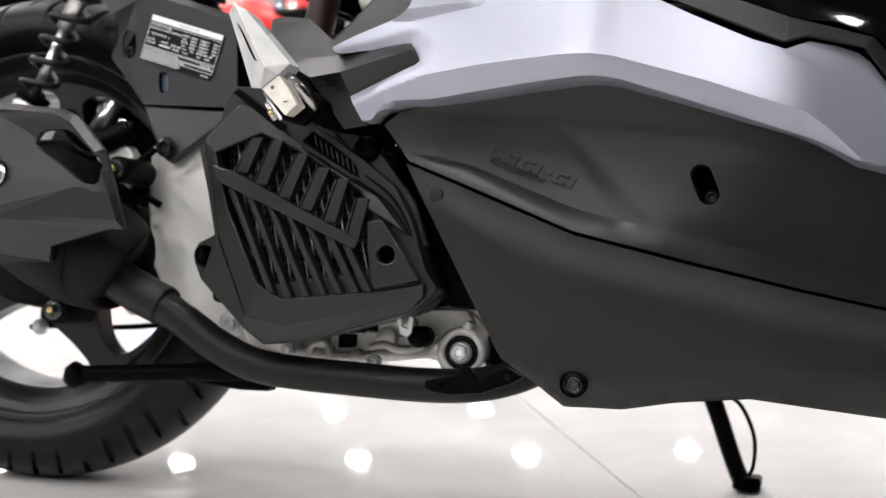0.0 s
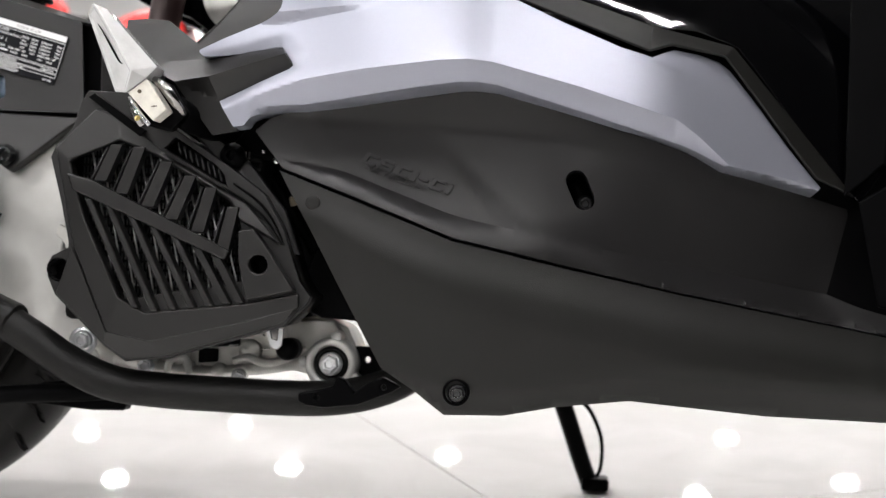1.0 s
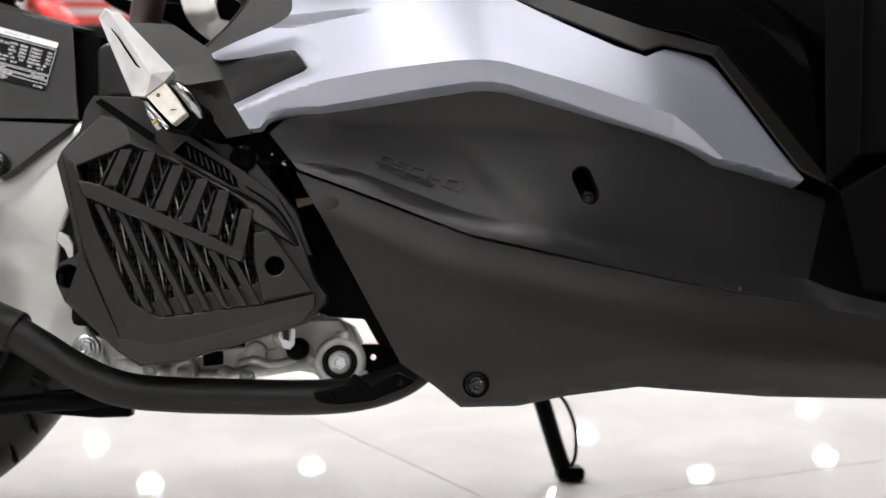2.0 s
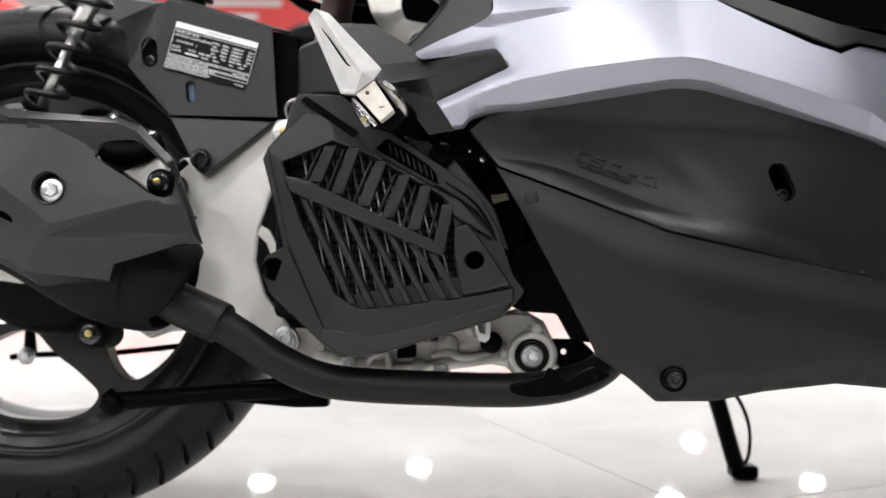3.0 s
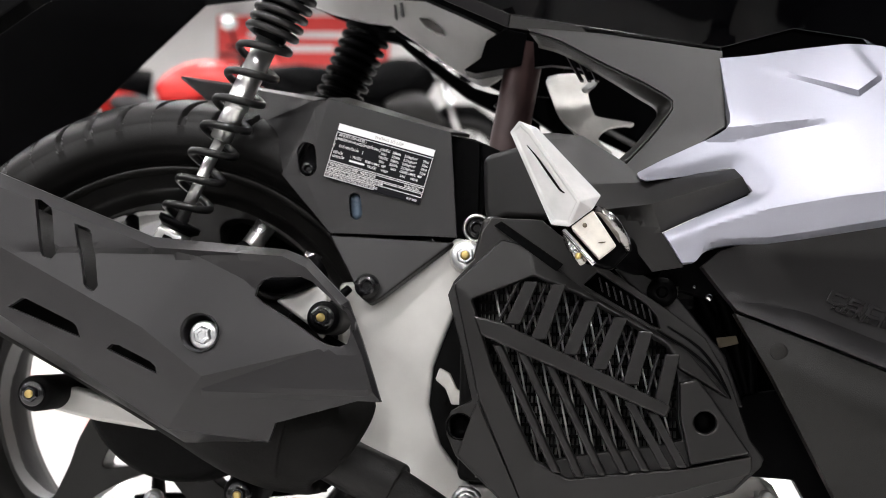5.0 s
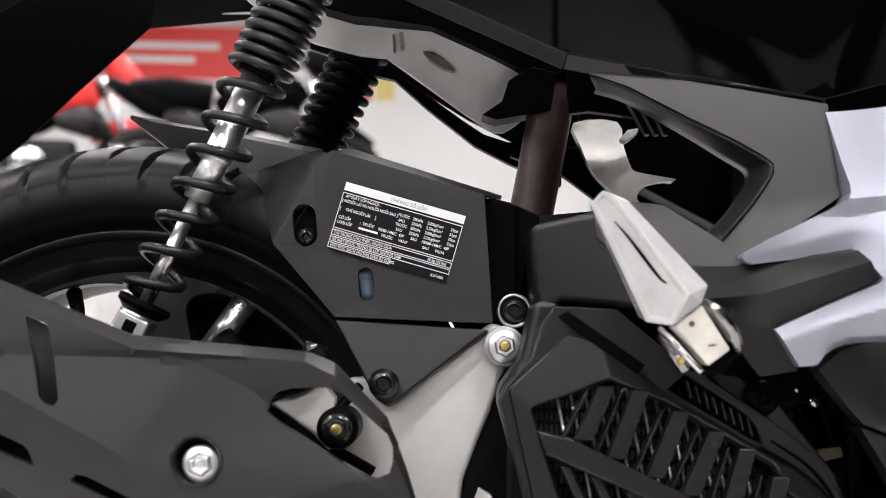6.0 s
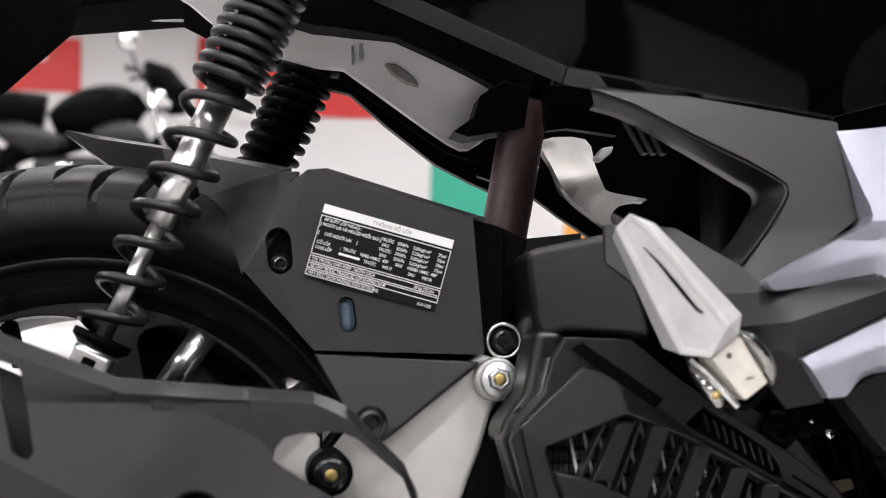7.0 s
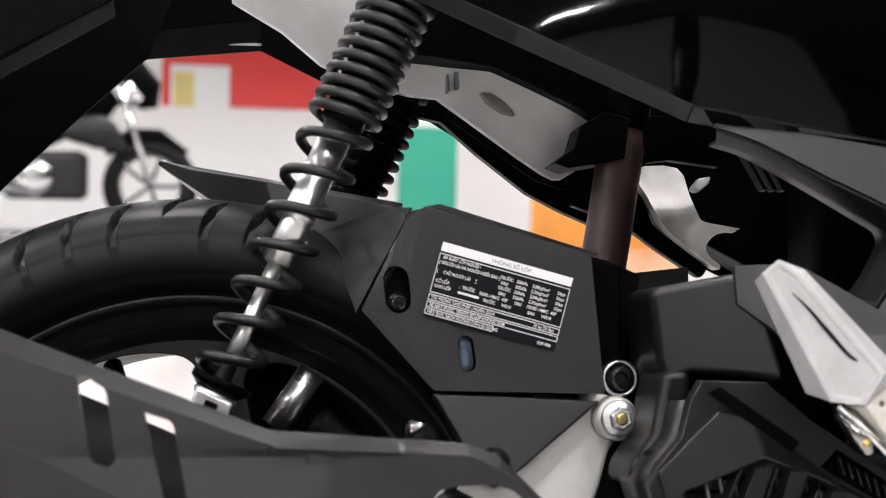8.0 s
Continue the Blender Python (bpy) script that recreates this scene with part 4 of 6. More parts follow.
    # black strips laid on the cover stand in for the shade in its grooves
    for y0, run in ((-0.1775, [(0.4009, 0.3170), (0.4222, 0.3045), (0.4370, 0.2929), (0.4462, 0.2817), (0.4546, 0.2691)]), (-0.1725, [(0.4091, 0.3200), (0.4299, 0.3066), (0.4415, 0.2940), (0.4490, 0.2818), (0.4551, 0.2692)])):
        part("rim_groove_shade", sweep(spline([(x, y0, z) for x, z in run], 5), [0.0004 + 0.0008 * math.sin(math.pi * (k + 3) / 23) for k in range(21)], 8), PLASTIC_BLACK, e)
    plate("groove_shade", [(0.281, 0.3905), (0.2865, 0.394), (0.333, 0.363), (0.328, 0.3575)], -0.1785, 0.004, PLASTIC_BLACK, e, bevel=0.0005)
    # rim return to the engine
    bm = bmesh.new()
    ring0 = [bm.verts.new((x, y + 0.008, z)) for x, z in outer[1:]]
    ring1 = [bm.verts.new((0.36 + (x - 0.36) * 1.0, -0.115, 0.28 + (z - 0.28) * 0.985)) for x, z in outer[1:]]
    for i in range(len(ring0) - 1):
        bm.faces.new((ring0[i], ring0[i + 1], ring1[i + 1], ring1[i]))
    bmesh.ops.recalc_face_normals(bm, faces=bm.faces[:])
    part("cover_side", bm, PLASTIC_COVER, e, solid=0.002, sharp=30)
    ledge = [(0.322, 0.219), (0.344, 0.224), (0.360, 0.227), (0.376, 0.229), (0.393, 0.232), (0.409, 0.235), (0.423, 0.239), (0.428, 0.217), (0.339, 0.205)]
    plate("grille_ledge", ledge, -0.1735, 0.012, PLASTIC_COVER, e, bevel=0.001)
    c = dict(j=(0.272, -0.1765, 0.262), i=(0.305, -0.178, 0.191), h=(0.343, -0.178, 0.184), k=(0.416, -0.178, 0.201), e=(0.468, -0.1775, 0.217), jo=(0.258, -0.1728, 0.222), io=(0.303, -0.1726, 0.1805), ho=(0.323, -0.1726, 0.168), ko=(0.355, -0.1726, 0.172), lo=(0.411, -0.1726, 0.189), eo=(0.457, -0.1726, 0.204))
    shell("chin_facet", c, [["j", "i", "io", "jo"], ["i", "h", "ko", "ho", "io"], ["h", "k", "lo", "ko"], ["k", "e", "eo", "lo"]], PLASTIC_COVER, e, thick=0.002, bevel=0.0008)
    core = empty("radiator", s)
    for k in range(14):
        x = 0.281 + 0.0085 * k
        z0, z1 = 0.207, 0.350 - 0.6 * max(0.0, x - 0.335)
        part("guard_wire", sweep([(x + 0.030, -0.164, z0), (x, -0.164, z1)], 0.0009, 5), WIRE, core)
    part("tank", box(0.256, 0.430, -0.148, -0.10, 0.20, 0.358), DARK, core, bevel=0.006)
    for k in range(48):
        x = 0.270 + k * 0.0031
        bm = bmesh.new()
        bm.faces.new([bm.verts.new(p) for p in ((x, -0.151, 0.204), (x + 0.0016, -0.153, 0.204), (x + 0.0016, -0.153, 0.350), (x, -0.151, 0.350))])
        part("cooling_fin", bm, CORE, core, smooth=False, solid=0.0006)
    for k in range(19):
        z = 0.206 + k * 0.0075
        part("cooling_tube", box(0.270, 0.428, -0.155, -0.153, z, z + 0.0022), DARK, core, smooth=False)


def shock(s, x0, y, z0, x1, z1, near=True):
    e = empty("shock_absorber", s)
    a, b = Vector((x0, y, z0)), Vector((x1, y, z1))
    d = b - a
    at = lambda t: a + d * t
    part("damper_rod", sweep([at(0.0), at(0.34)], 0.0050, 20), SATIN, e, "bright chrome damper rod")
    part("damper_tube", sweep([at(0.335), at(0.34), at(0.44), at(0.45), at(0.455), at(0.46), at(0.70)], [0.0075, 0.0090, 0.0090, 0.0092, 0.0105, 0.0100, 0.0100], 28), SATIN, e, "chromed damper tube")
    part("bump_stop", sweep([at(0.69), at(0.695), at(1.05)], [0.012, 0.0135, 0.0135], 24), PLASTIC_BLACK, e)
    if not near:
        part("dust_sleeve", sweep([at(0.1), at(1.0)], 0.0165, 20), PLASTIC_BLACK, e)
    # spring: wide coils below, tight coils above
    pts = []
    turns_low, turns_up = (7, 11) if near else (16, 10)
    for i in range(turns_low * 24):
        u = i / 24
        pts.append((0.052 + 0.648 * u / turns_low, u))
    for i in range(turns_up * 24 + 1):
        u = i / 24
        pts.append((0.70 + 0.36 * u / turns_up, turns_low + u))
    dn = d.normalized()
    u1 = Vector((0, 1, 0))
    v1 = dn.cross(u1)
    path = [at(t) + (u1 * math.cos(2 * math.pi * k) + v1 * math.sin(2 * math.pi * k)) * (0.0170 + 0.0030 * min(1, max(0, t - 0.3) * 2.5)) for t, k in pts]
    bm = bmesh.new()
    rings = []
    for i, q in enumerate(path):
        t = (path[min(i + 1, len(path) - 1)] - path[max(i - 1, 0)]).normalized()
        c = (q - (a + dn * (q - a).dot(dn))).normalized()
        w = t.cross(c)
        rings.append([bm.verts.new(q + (c * math.cos(g) + w * math.sin(g)) * 0.0033) for g in (2 * math.pi * k / 8 for k in range(8))])
    for p, q in zip(rings, rings[1:]):
        for k in range(8):
            bm.faces.new((p[k], p[(k + 1) % 8], q[(k + 1) % 8], q[k]))
    bmesh.ops.recalc_face_normals(bm, faces=bm.faces[:])
    part("coil_spring", bm, SPRING if near else PLASTIC_BLACK, e, "black enamelled coil spring")
    part("lower_seat", sweep([at(0.018), at(0.028), at(0.034), at(0.050)], [0.013, 0.016, 0.018, 0.018], 28), PLASTIC_BLACK, e)
    turn = Matrix.Rotation(math.atan2(d.x, d.z), 4, "Y")
    part("clevis", shift(box(-0.0115, 0.0115, -0.014, 0.014, -0.016, 0.012), *at(-0.035), turn), SATIN, e, "bright plated lower clevis", bevel=0.002)
    part("clevis_tab", shift(box(-0.004, 0.004, -0.0155, -0.012, -0.004, 0.004), *at(-0.02), turn), PLASTIC_BLACK, e, bevel=0.001)
    part("clevis_collar", sweep([at(0.0), at(0.012), at(0.02)], [0.0125, 0.0135, 0.012], 24), SATIN, e)
    part("top_cap", sweep([at(1.02), at(1.04), at(1.10)], [0.024, 0.024, 0.016], 28), PLASTIC_BLACK, e)
    return e


def indicator(s):
    """Indicator with a wedge-shaped frosted lens turned towards the rear, on a short stained stem."""
    e = empty("turn_signal", s)
    p = dict(tl=(0.2937, -0.2240, 0.4530), tt=(0.3002, -0.2300, 0.4602), rs=(0.3083, -0.2378, 0.4530), rb=(0.3441, -0.2566, 0.4014), ob=(0.3583, -0.2357, 0.4078), ot=(0.3130, -0.2330, 0.4550), bl=(0.3244, -0.2361, 0.3867), bm=(0.3370, -0.2470, 0.3848), nr=(0.3527, -0.2464, 0.3971))
    bm = bmesh.new()
    v = {k: bm.verts.new(q) for k, q in p.items()}
    ring = ["tl", "tt", "ot", "ob", "nr", "bm", "bl"]
    back = {k: bm.verts.new((0.327 + (p[k][0] - 0.327) * 0.90, -0.205, 0.424 + (p[k][2] - 0.424) * 0.90)) for k in ring}
    front = bm.faces.new([v[k] for k in ("tl", "bl", "bm", "rb", "rs", "tt")])
    for names in (("tt", "rs", "ot"), ("rs", "rb", "ob", "ot"), ("rb", "nr", "ob"), ("rb", "bm", "nr")):
        bm.faces.new([v[k] for k in names])
    for i, k in enumerate(ring):
        o = ring[i - 1]
        bm.faces.new((v[o], v[k], back[k], back[o]))
    bm.faces.new([back[k] for k in reversed(ring)])
    bmesh.ops.recalc_face_normals(bm, faces=bm.faces[:])
    bmesh.ops.inset_region(bm, faces=[front], thickness=0.0030, depth=0)
    bmesh.ops.inset_region(bm, faces=[front], thickness=0.0014, depth=-0.0009)
    part("lens", bm, LENS, e, "frosted clear indicator lens", bevel=0.0009, seg=3, angle=9)
    slit = [(0.3063, -0.2327, 0.4424), (0.3130, -0.2368, 0.4343), (0.3192, -0.2402, 0.4255), (0.3253, -0.2436, 0.4168), (0.3301, -0.2464, 0.4102), (0.3331, -0.2483, 0.4078)]
    part("lens_slit", sweep(spline(slit, 5), [0.0003 + 0.0007 * math.sin(math.pi * k / 27) for k in range(26)], 6), PLASTIC_BLACK, e, "thin black slit")
    bm = bmesh.new()
    face = [(0.3380, -0.2462, 0.3848), (0.3530, -0.2458, 0.3966), (0.3695, -0.2422, 0.3727), (0.3580, -0.2398, 0.3632)]
    fore = [bm.verts.new(q) for q in face]
    aft = [bm.verts.new((0.356 + (q[0] - 0.356) * 0.94, -0.212, 0.379 + (q[2] - 0.379) * 0.94)) for q in face]
    bm.faces.new(fore)
    bm.faces.new(aft[::-1])
    for k in range(4):
        bm.faces.new((fore[k], fore[k - 1], aft[k - 1], aft[k]))
    bmesh.ops.recalc_face_normals(bm, faces=bm.faces[:])
    stem = part("lens_stem", bm, STAIN, e, "white plastic stem with brown stains", bevel=0.0012, seg=3)
    part("gate_mark", shift(lathe([(0.0003, -0.2464), (0.0013, -0.2462), (0.0018, -0.2450), (0.0018, -0.243)], 12), 0.3475, 0, 0.3862), STAIN_TAB, stem, "brown mark")
    part("stem_crack", sweep([(0.3570, -0.2431, 0.3745), (0.3592, -0.2431, 0.3748), (0.3618, -0.2430, 0.3752)], [0.0003, 0.0006, 0.0003], 6), STAIN_TAB, stem)
    rail = [(0.3330, -0.2260, 0.3838), (0.3400, -0.2330, 0.3765), (0.3480, -0.2370, 0.3672), (0.3545, -0.2380, 0.3600)]
    part("chrome_rail", sweep(spline(rail, 5), 0.0019, 10, squash=0.7), CHROME, e, "narrow chrome edge")
    cup = [(0.3555, -0.2330, 0.3985), (0.3620, -0.2350, 0.3945), (0.3690, -0.2340, 0.3868), (0.3750, -0.2290, 0.3780), (0.3785, -0.2220, 0.3712)]
    part("housing_edge", sweep(spline(cup, 6), [0.0018 + 0.0028 * math.sin(math.pi * (k + 2) / 28) for k in range(25)], 14), CLIP, e, "dark chrome housing edge")
    plate("stem_back", [(0.334, 0.386), (0.352, 0.402), (0.366, 0.396), (0.3815, 0.373), (0.367, 0.357), (0.346, 0.362)], -0.2215, 0.012, PLASTIC_BLACK, e, bevel=0.003)
    holder = part("bulb_holder", sweep(spline([(0.3350, -0.2230, 0.3800), (0.3390, -0.2290, 0.3735), (0.3430, -0.2320, 0.3672), (0.3470, -0.2310, 0.3605)], 5), [0.0030 + 0.0014 * math.sin(math.pi * k / 16) for k in range(16)], 14), CLIP, e, "dark chrome bulb holder")
    part("bulb", shift(lathe([(0.0006, -0.2378), (0.0020, -0.2368), (0.0027, -0.2345), (0.0027, -0.228)], 14), 0.3435, 0, 0.3658), BRASS, holder, "small amber bulb end")
    part("stalk", sweep(spline([(0.366, -0.214, 0.378), (0.380, -0.18, 0.370), (0.40, -0.12, 0.37)], 5), 0.012, 16), PLASTIC_BLACK, e)


def side_cowl(s):
    """Grey C-shaped cowl below the seat, with the horn that the silver cover clasps."""
    e = empty("side_cowl", s)
    p = dict(k1=(0.295, -0.135, 0.553), k2=(0.447, -0.157, 0.526), k3=(0.448, -0.1801, 0.466), t=(0.388, -0.194, 0.424), r0=(0.4525, -0.199, 0.4325), hA=(0.4635, -0.203, 0.4155), hl=(0.394, -0.2115, 0.4050), hr=(0.457, -0.2095, 0.4255), hb=(0.402, -0.201, 0.386), ha=(0.396, -0.198, 0.358), lo3=(0.362, -0.200, 0.402), lo2=(0.330, -0.175, 0.418), b8=(0.418, -0.199, 0.362),
             w1=(0.303, -0.1386, 0.545), wa=(0.326, -0.1437, 0.5365), wb=(0.360, -0.1537, 0.517), w2=(0.389, -0.1619, 0.5015), w3=(0.404, -0.1667, 0.4920), w3b=(0.4105, -0.1693, 0.4865), w3c=(0.4105, -0.172, 0.4795), w4=(0.4055, -0.1747, 0.4715), w4b=(0.394, -0.1797, 0.456), w5=(0.377, -0.1859, 0.4365), w6=(0.345, -0.165, 0.460), w7=(0.322, -0.158, 0.463), m1=(0.305, -0.156, 0.462), m0=(0.305, -0.16, 0.440),
             i1=(0.309, -0.1198, 0.5405), ia=(0.330, -0.1243, 0.5330), ib=(0.366, -0.1357, 0.5105), i2=(0.388, -0.1431, 0.4955), i3=(0.3985, -0.1466, 0.4885), i3b=(0.4020, -0.1488, 0.4835), i3c=(0.4015, -0.1513, 0.4770), i4=(0.3965, -0.1539, 0.4690), i4b=(0.386, -0.1587, 0.4545), i5=(0.371, -0.1633, 0.4395))
    faces = [["k1", "k2", "w2", "wb", "wa", "w1"], ["k2", "k3", "w4", "w3c", "w3b", "w3", "w2"], ["k3", "t", "w5", "w4b", "w4"], ["w5", "t", "hl", "lo3", "lo2", "w6"], ["hl", "hb", "ha", "lo3"], ["t", "r0", "hr", "hl"], ["hl", "hr", "hA", "hb"], ["w6", "lo2", "m0", "m1", "w7"], ["hb", "b8", "ha"]]
    around = [("w1", "i1"), ("wa", "ia"), ("wb", "ib"), ("w2", "i2"), ("w3", "i3"), ("w3b", "i3b"), ("w3c", "i3c"), ("w4", "i4"), ("w4b", "i4b"), ("w5", "i5")]
    rim = ["k1", "k2", "k3", "t", "r0", "hr", "hA", "hb", "b8", "ha", "lo3", "lo2", "m0", "m1", "w7", "w6", "w5", "w4b", "w4", "w3c", "w3b", "w3", "w2", "wb", "wa", "w1"]
    moulded("cowl", p, faces, rim, PLASTIC_COVER, e, 0, "dark grey plastic cowl with an open window", 0.004, 0.0012, 0.0040)
    bm = bmesh.new()
    fine = [spline([p[n[i]] for n in around], 5) for i in (0, 1)]
    rows = []
    for k in range(len(fine[0])):
        a, b = Vector(fine[0][k]), Vector(fine[1][k])
        rows.append([bm.verts.new(q) for q in (a + Vector((0, 0.002, 0)), a.lerp(b, 0.12) + Vector((0, 0.0006, 0)), a.lerp(b, 0.9), b, b + Vector((0, 0.012, 0)))])
    for u, v in zip(rows, rows[1:]):
        for k in range(4):
            bm.faces.new((u[k], u[k + 1], v[k + 1], v[k]))
    bmesh.ops.recalc_face_normals(bm, faces=bm.faces[:])
    # darker plastic than the cowl's, for the deep shade inside the window
    part("window_return", bm, PLASTIC_LOW, e, "sloping edge of the window, coloured darker for its shade", solid=0.002, sharp=40)
    return e


def mud_case(s):
    """Dark case between fender and radiator cover."""
    e = empty("air_duct", s)
    face = [(0.2675, 0.449), (0.274, 0.452), (0.312, 0.459), (0.322, 0.452), (0.325, 0.425), (0.330, 0.396), (0.287, 0.401), (0.274, 0.395), (0.270, 0.408)]
    plate("duct_face", face, -0.116, 0.06, PLASTIC_COVER, e, label="dark grey plastic duct", bevel=0.005, seg=4, slope=(-0.75, 0.1))
    foot = [(0.270, 0.402), (0.287, 0.402), (0.286, 0.385), (0.278, 0.366), (0.262, 0.342), (0.250, 0.334), (0.248, 0.345), (0.262, 0.366)]
    plate("duct_foot", foot, -0.134, 0.05, PLASTIC_COVER, e, bevel=0.007, seg=4)
    plate("duct_back", [(0.235, 0.46), (0.32, 0.47), (0.32, 0.37), (0.262, 0.37), (0.235, 0.385)], -0.035, 0.02, DARK, e, bevel=0)
    part("duct_core", box(0.285, 0.40, -0.110, -0.02, 0.36, 0.44), PLASTIC_BLACK, e, bevel=0.01)


def silver_cover(s):
    """Painted cover: a broad upper face over a tucked-in band, with a forked rear end."""
    e = empty("silver_side_cover", s)
    crest = [(0.400, 0.378, -0.208), (0.430, 0.388, -0.214), (0.473, 0.402, -0.224), (0.521, 0.411, -0.227), (0.585, 0.4205, -0.223), (0.609, 0.4225, -0.2195), (0.627, 0.4215, -0.215), (0.70, 0.407, -0.190), (0.781, 0.3865, -0.160), (0.800, 0.373, -0.152), (0.826, 0.350, -0.142), (0.882, 0.342, -0.120), (0.908, 0.336, -0.111)]
    hem = [(0.4260, 0.366), (0.4300, 0.3715), (0.4355, 0.3748), (0.4440, 0.3775), (0.4550, 0.3790), (0.4750, 0.3797), (0.5015, 0.3840), (0.5670, 0.3960), (0.6020, 0.4018), (0.6160, 0.4023), (0.6320, 0.4009), (0.6872, 0.3880), (0.7834, 0.3637), (0.8000, 0.3570), (0.8210, 0.3465), (0.8617, 0.3395), (0.9040, 0.3305)]
    fork = [(0.3904, 0.4225), (0.4162, 0.4264), (0.4440, 0.4325), (0.4500, 0.4332), (0.4530, 0.4315), (0.4620, 0.4195), (0.4640, 0.4160), (0.4610, 0.4125), (0.4345, 0.4006), (0.4027, 0.3854)]
    rear = [(0.4449, 0.5202), (0.4464, 0.5032), (0.4483, 0.4816), (0.4496, 0.4720), (0.4492, 0.4660), (0.4465, 0.4612), (0.4410, 0.4576), (0.4249, 0.4497), (0.4022, 0.4382), (0.3842, 0.4280), (0.3840, 0.4260), (0.3862, 0.4236)]
    crown = [(0.9098, 0.3371), (0.8817, 0.3695), (0.8520, 0.4085), (0.8290, 0.4370), (0.8195, 0.4441), (0.8020, 0.4490), (0.7795, 0.4520), (0.7700, 0.4480), (0.7600, 0.4430), (0.7330, 0.4490), (0.6846, 0.4665), (0.6410, 0.4850), (0.6154, 0.4970), (0.5930, 0.5160), (0.5814, 0.5255), (0.5640, 0.5320), (0.5471, 0.5330), (0.4913, 0.5270)]
    cx, cz, cy = zip(*crest)
    hx, hz = zip(*hem)
    mx, my = [x for x in cx if x < 0.79] + [0.826, 0.882, 0.911], [y for x, y in zip(cx, cy) if x < 0.79] + [-0.139, -0.115, -0.103]
    ridge, foot = [(0.4500, 0.4625), (0.5584, 0.4757)], [(0.4530, 0.4525), (0.5390, 0.4714)]
    dart = [(0.4694, 0.5118), (0.5422, 0.4884), (0.5638, 0.5056), (0.5469, 0.5330)]
    side = lambda x, z, a, b: ((b[0] - a[0]) * (z - a[1]) - (b[1] - a[1]) * (x - a[0])) / math.hypot(b[0] - a[0], b[1] - a[1])

    def depth(x, z):
        fold = float(np.interp(x, cx, cz))
        d = z - fold
        datum = fold if x < 0.781 else float(np.interp(x, [0.781, 0.826, 0.882, 0.911], [0.3865, 0.374, 0.357, 0.349]))
        k = run_of(x, [0.39, 0.446, 0.552, 0.64, 0.758, 0.824, 0.9], [0.02, 0.46, 0.60, 0.68, 0.60, 0.42, 0.36], 0.03)
        y = run_of(x, mx, my) + k * (swell(d, 0.0008) + fold - datum) + (0.12 + 0.42 * ease(x, 0.427, 0.441)) * swell(-d, 0.0008) + 0.3 * swell(z - 0.466, 0.004) * (1 - ease(x, 0.47, 0.56))
        # narrow lip along the lower edge
        y += 2.4 * swell(0.0034 - (z - float(np.interp(x, hx, hz))), 0.0006) * ease(x, 0.427, 0.45)
        # stepped ridge that runs out forwards
        u = min(1.0, max(0.0, (x - ridge[0][0]) / (ridge[1][0] - ridge[0][0])))
        top, low = np.interp(x, [0.45, 0.5584], [0.4625, 0.4757]), np.interp(x, [0.45, 0.5584], [0.4520, 0.4757])
        y -= 0.009 * (1 - u) * (1 - ease(x, 0.49, 0.55)) * ease(z, low - 0.0004, top + 0.0004)
        # soft crease from its end down to the band
        q = ((x - 0.5584) * 0.0498 + (z - 0.4757) * 0.0467) / 0.0683
        y += 0.09 * (swell(q, 0.004) - swell(q - 0.10, 0.05))
        # raised dart below the upper edge
        u = min(1.0, max(0.0, (x - dart[0][0]) / (dart[1][0] - dart[0][0])))
        y -= 0.0060 * u * ease(side(x, z, dart[0], dart[1]), 0.0, 0.0035) * ease(side(x, z, dart[1], dart[2]), 0.0, 0.005) * ease(side(x, z, dart[2], dart[3]), 0.0, 0.010)
        # edge round the fork
        up = ease(z, 0.405, 0.430)
        w = up * float(np.interp(x, [0.385, 0.41, 0.45, 0.47], [0.002, 0.006, 0.012, 0.017])) + (1 - up) * 0.007
        y += 0.50 * swell(w - away(x, z, fork), 0.0012)
        # small dart at the front upper edge
        t = min(1.0, max(0.0, (x - 0.755) / 0.042))
        y += 0.003 * (1 - t) * ease(side(x, z, (0.7574, 0.4425), (0.797, 0.4275)), -0.003, 0.001) * ease(x, 0.752, 0.760)
        # front end turns away
        y += 0.25 * swell(side(x, z, (0.901, 0.330), (0.862, 0.400)) * -1, 0.004)
        return y

    line = [(x, z) for x, z, _ in crest if 0.44 < x < 0.90]
    sheet("cover", rear + fork + [(0.4160, 0.3642), (0.4242, 0.3650)] + hem + crown, depth, SILVER, e, creases=[line, ridge, foot, [(0.478, 0.509), dart[1], dart[2], (0.551, 0.525)], [(0.4880, 0.5093), (0.5405, 0.4925), (0.5575, 0.5060)]] + [[(x, z + 0.0034) for x, z in hem if 0.45 < x < 0.85]], label="satin silver painted body cover", lip=0.025, step=0.0027, rim=0.001, angle=82, sharp=24)
    return e


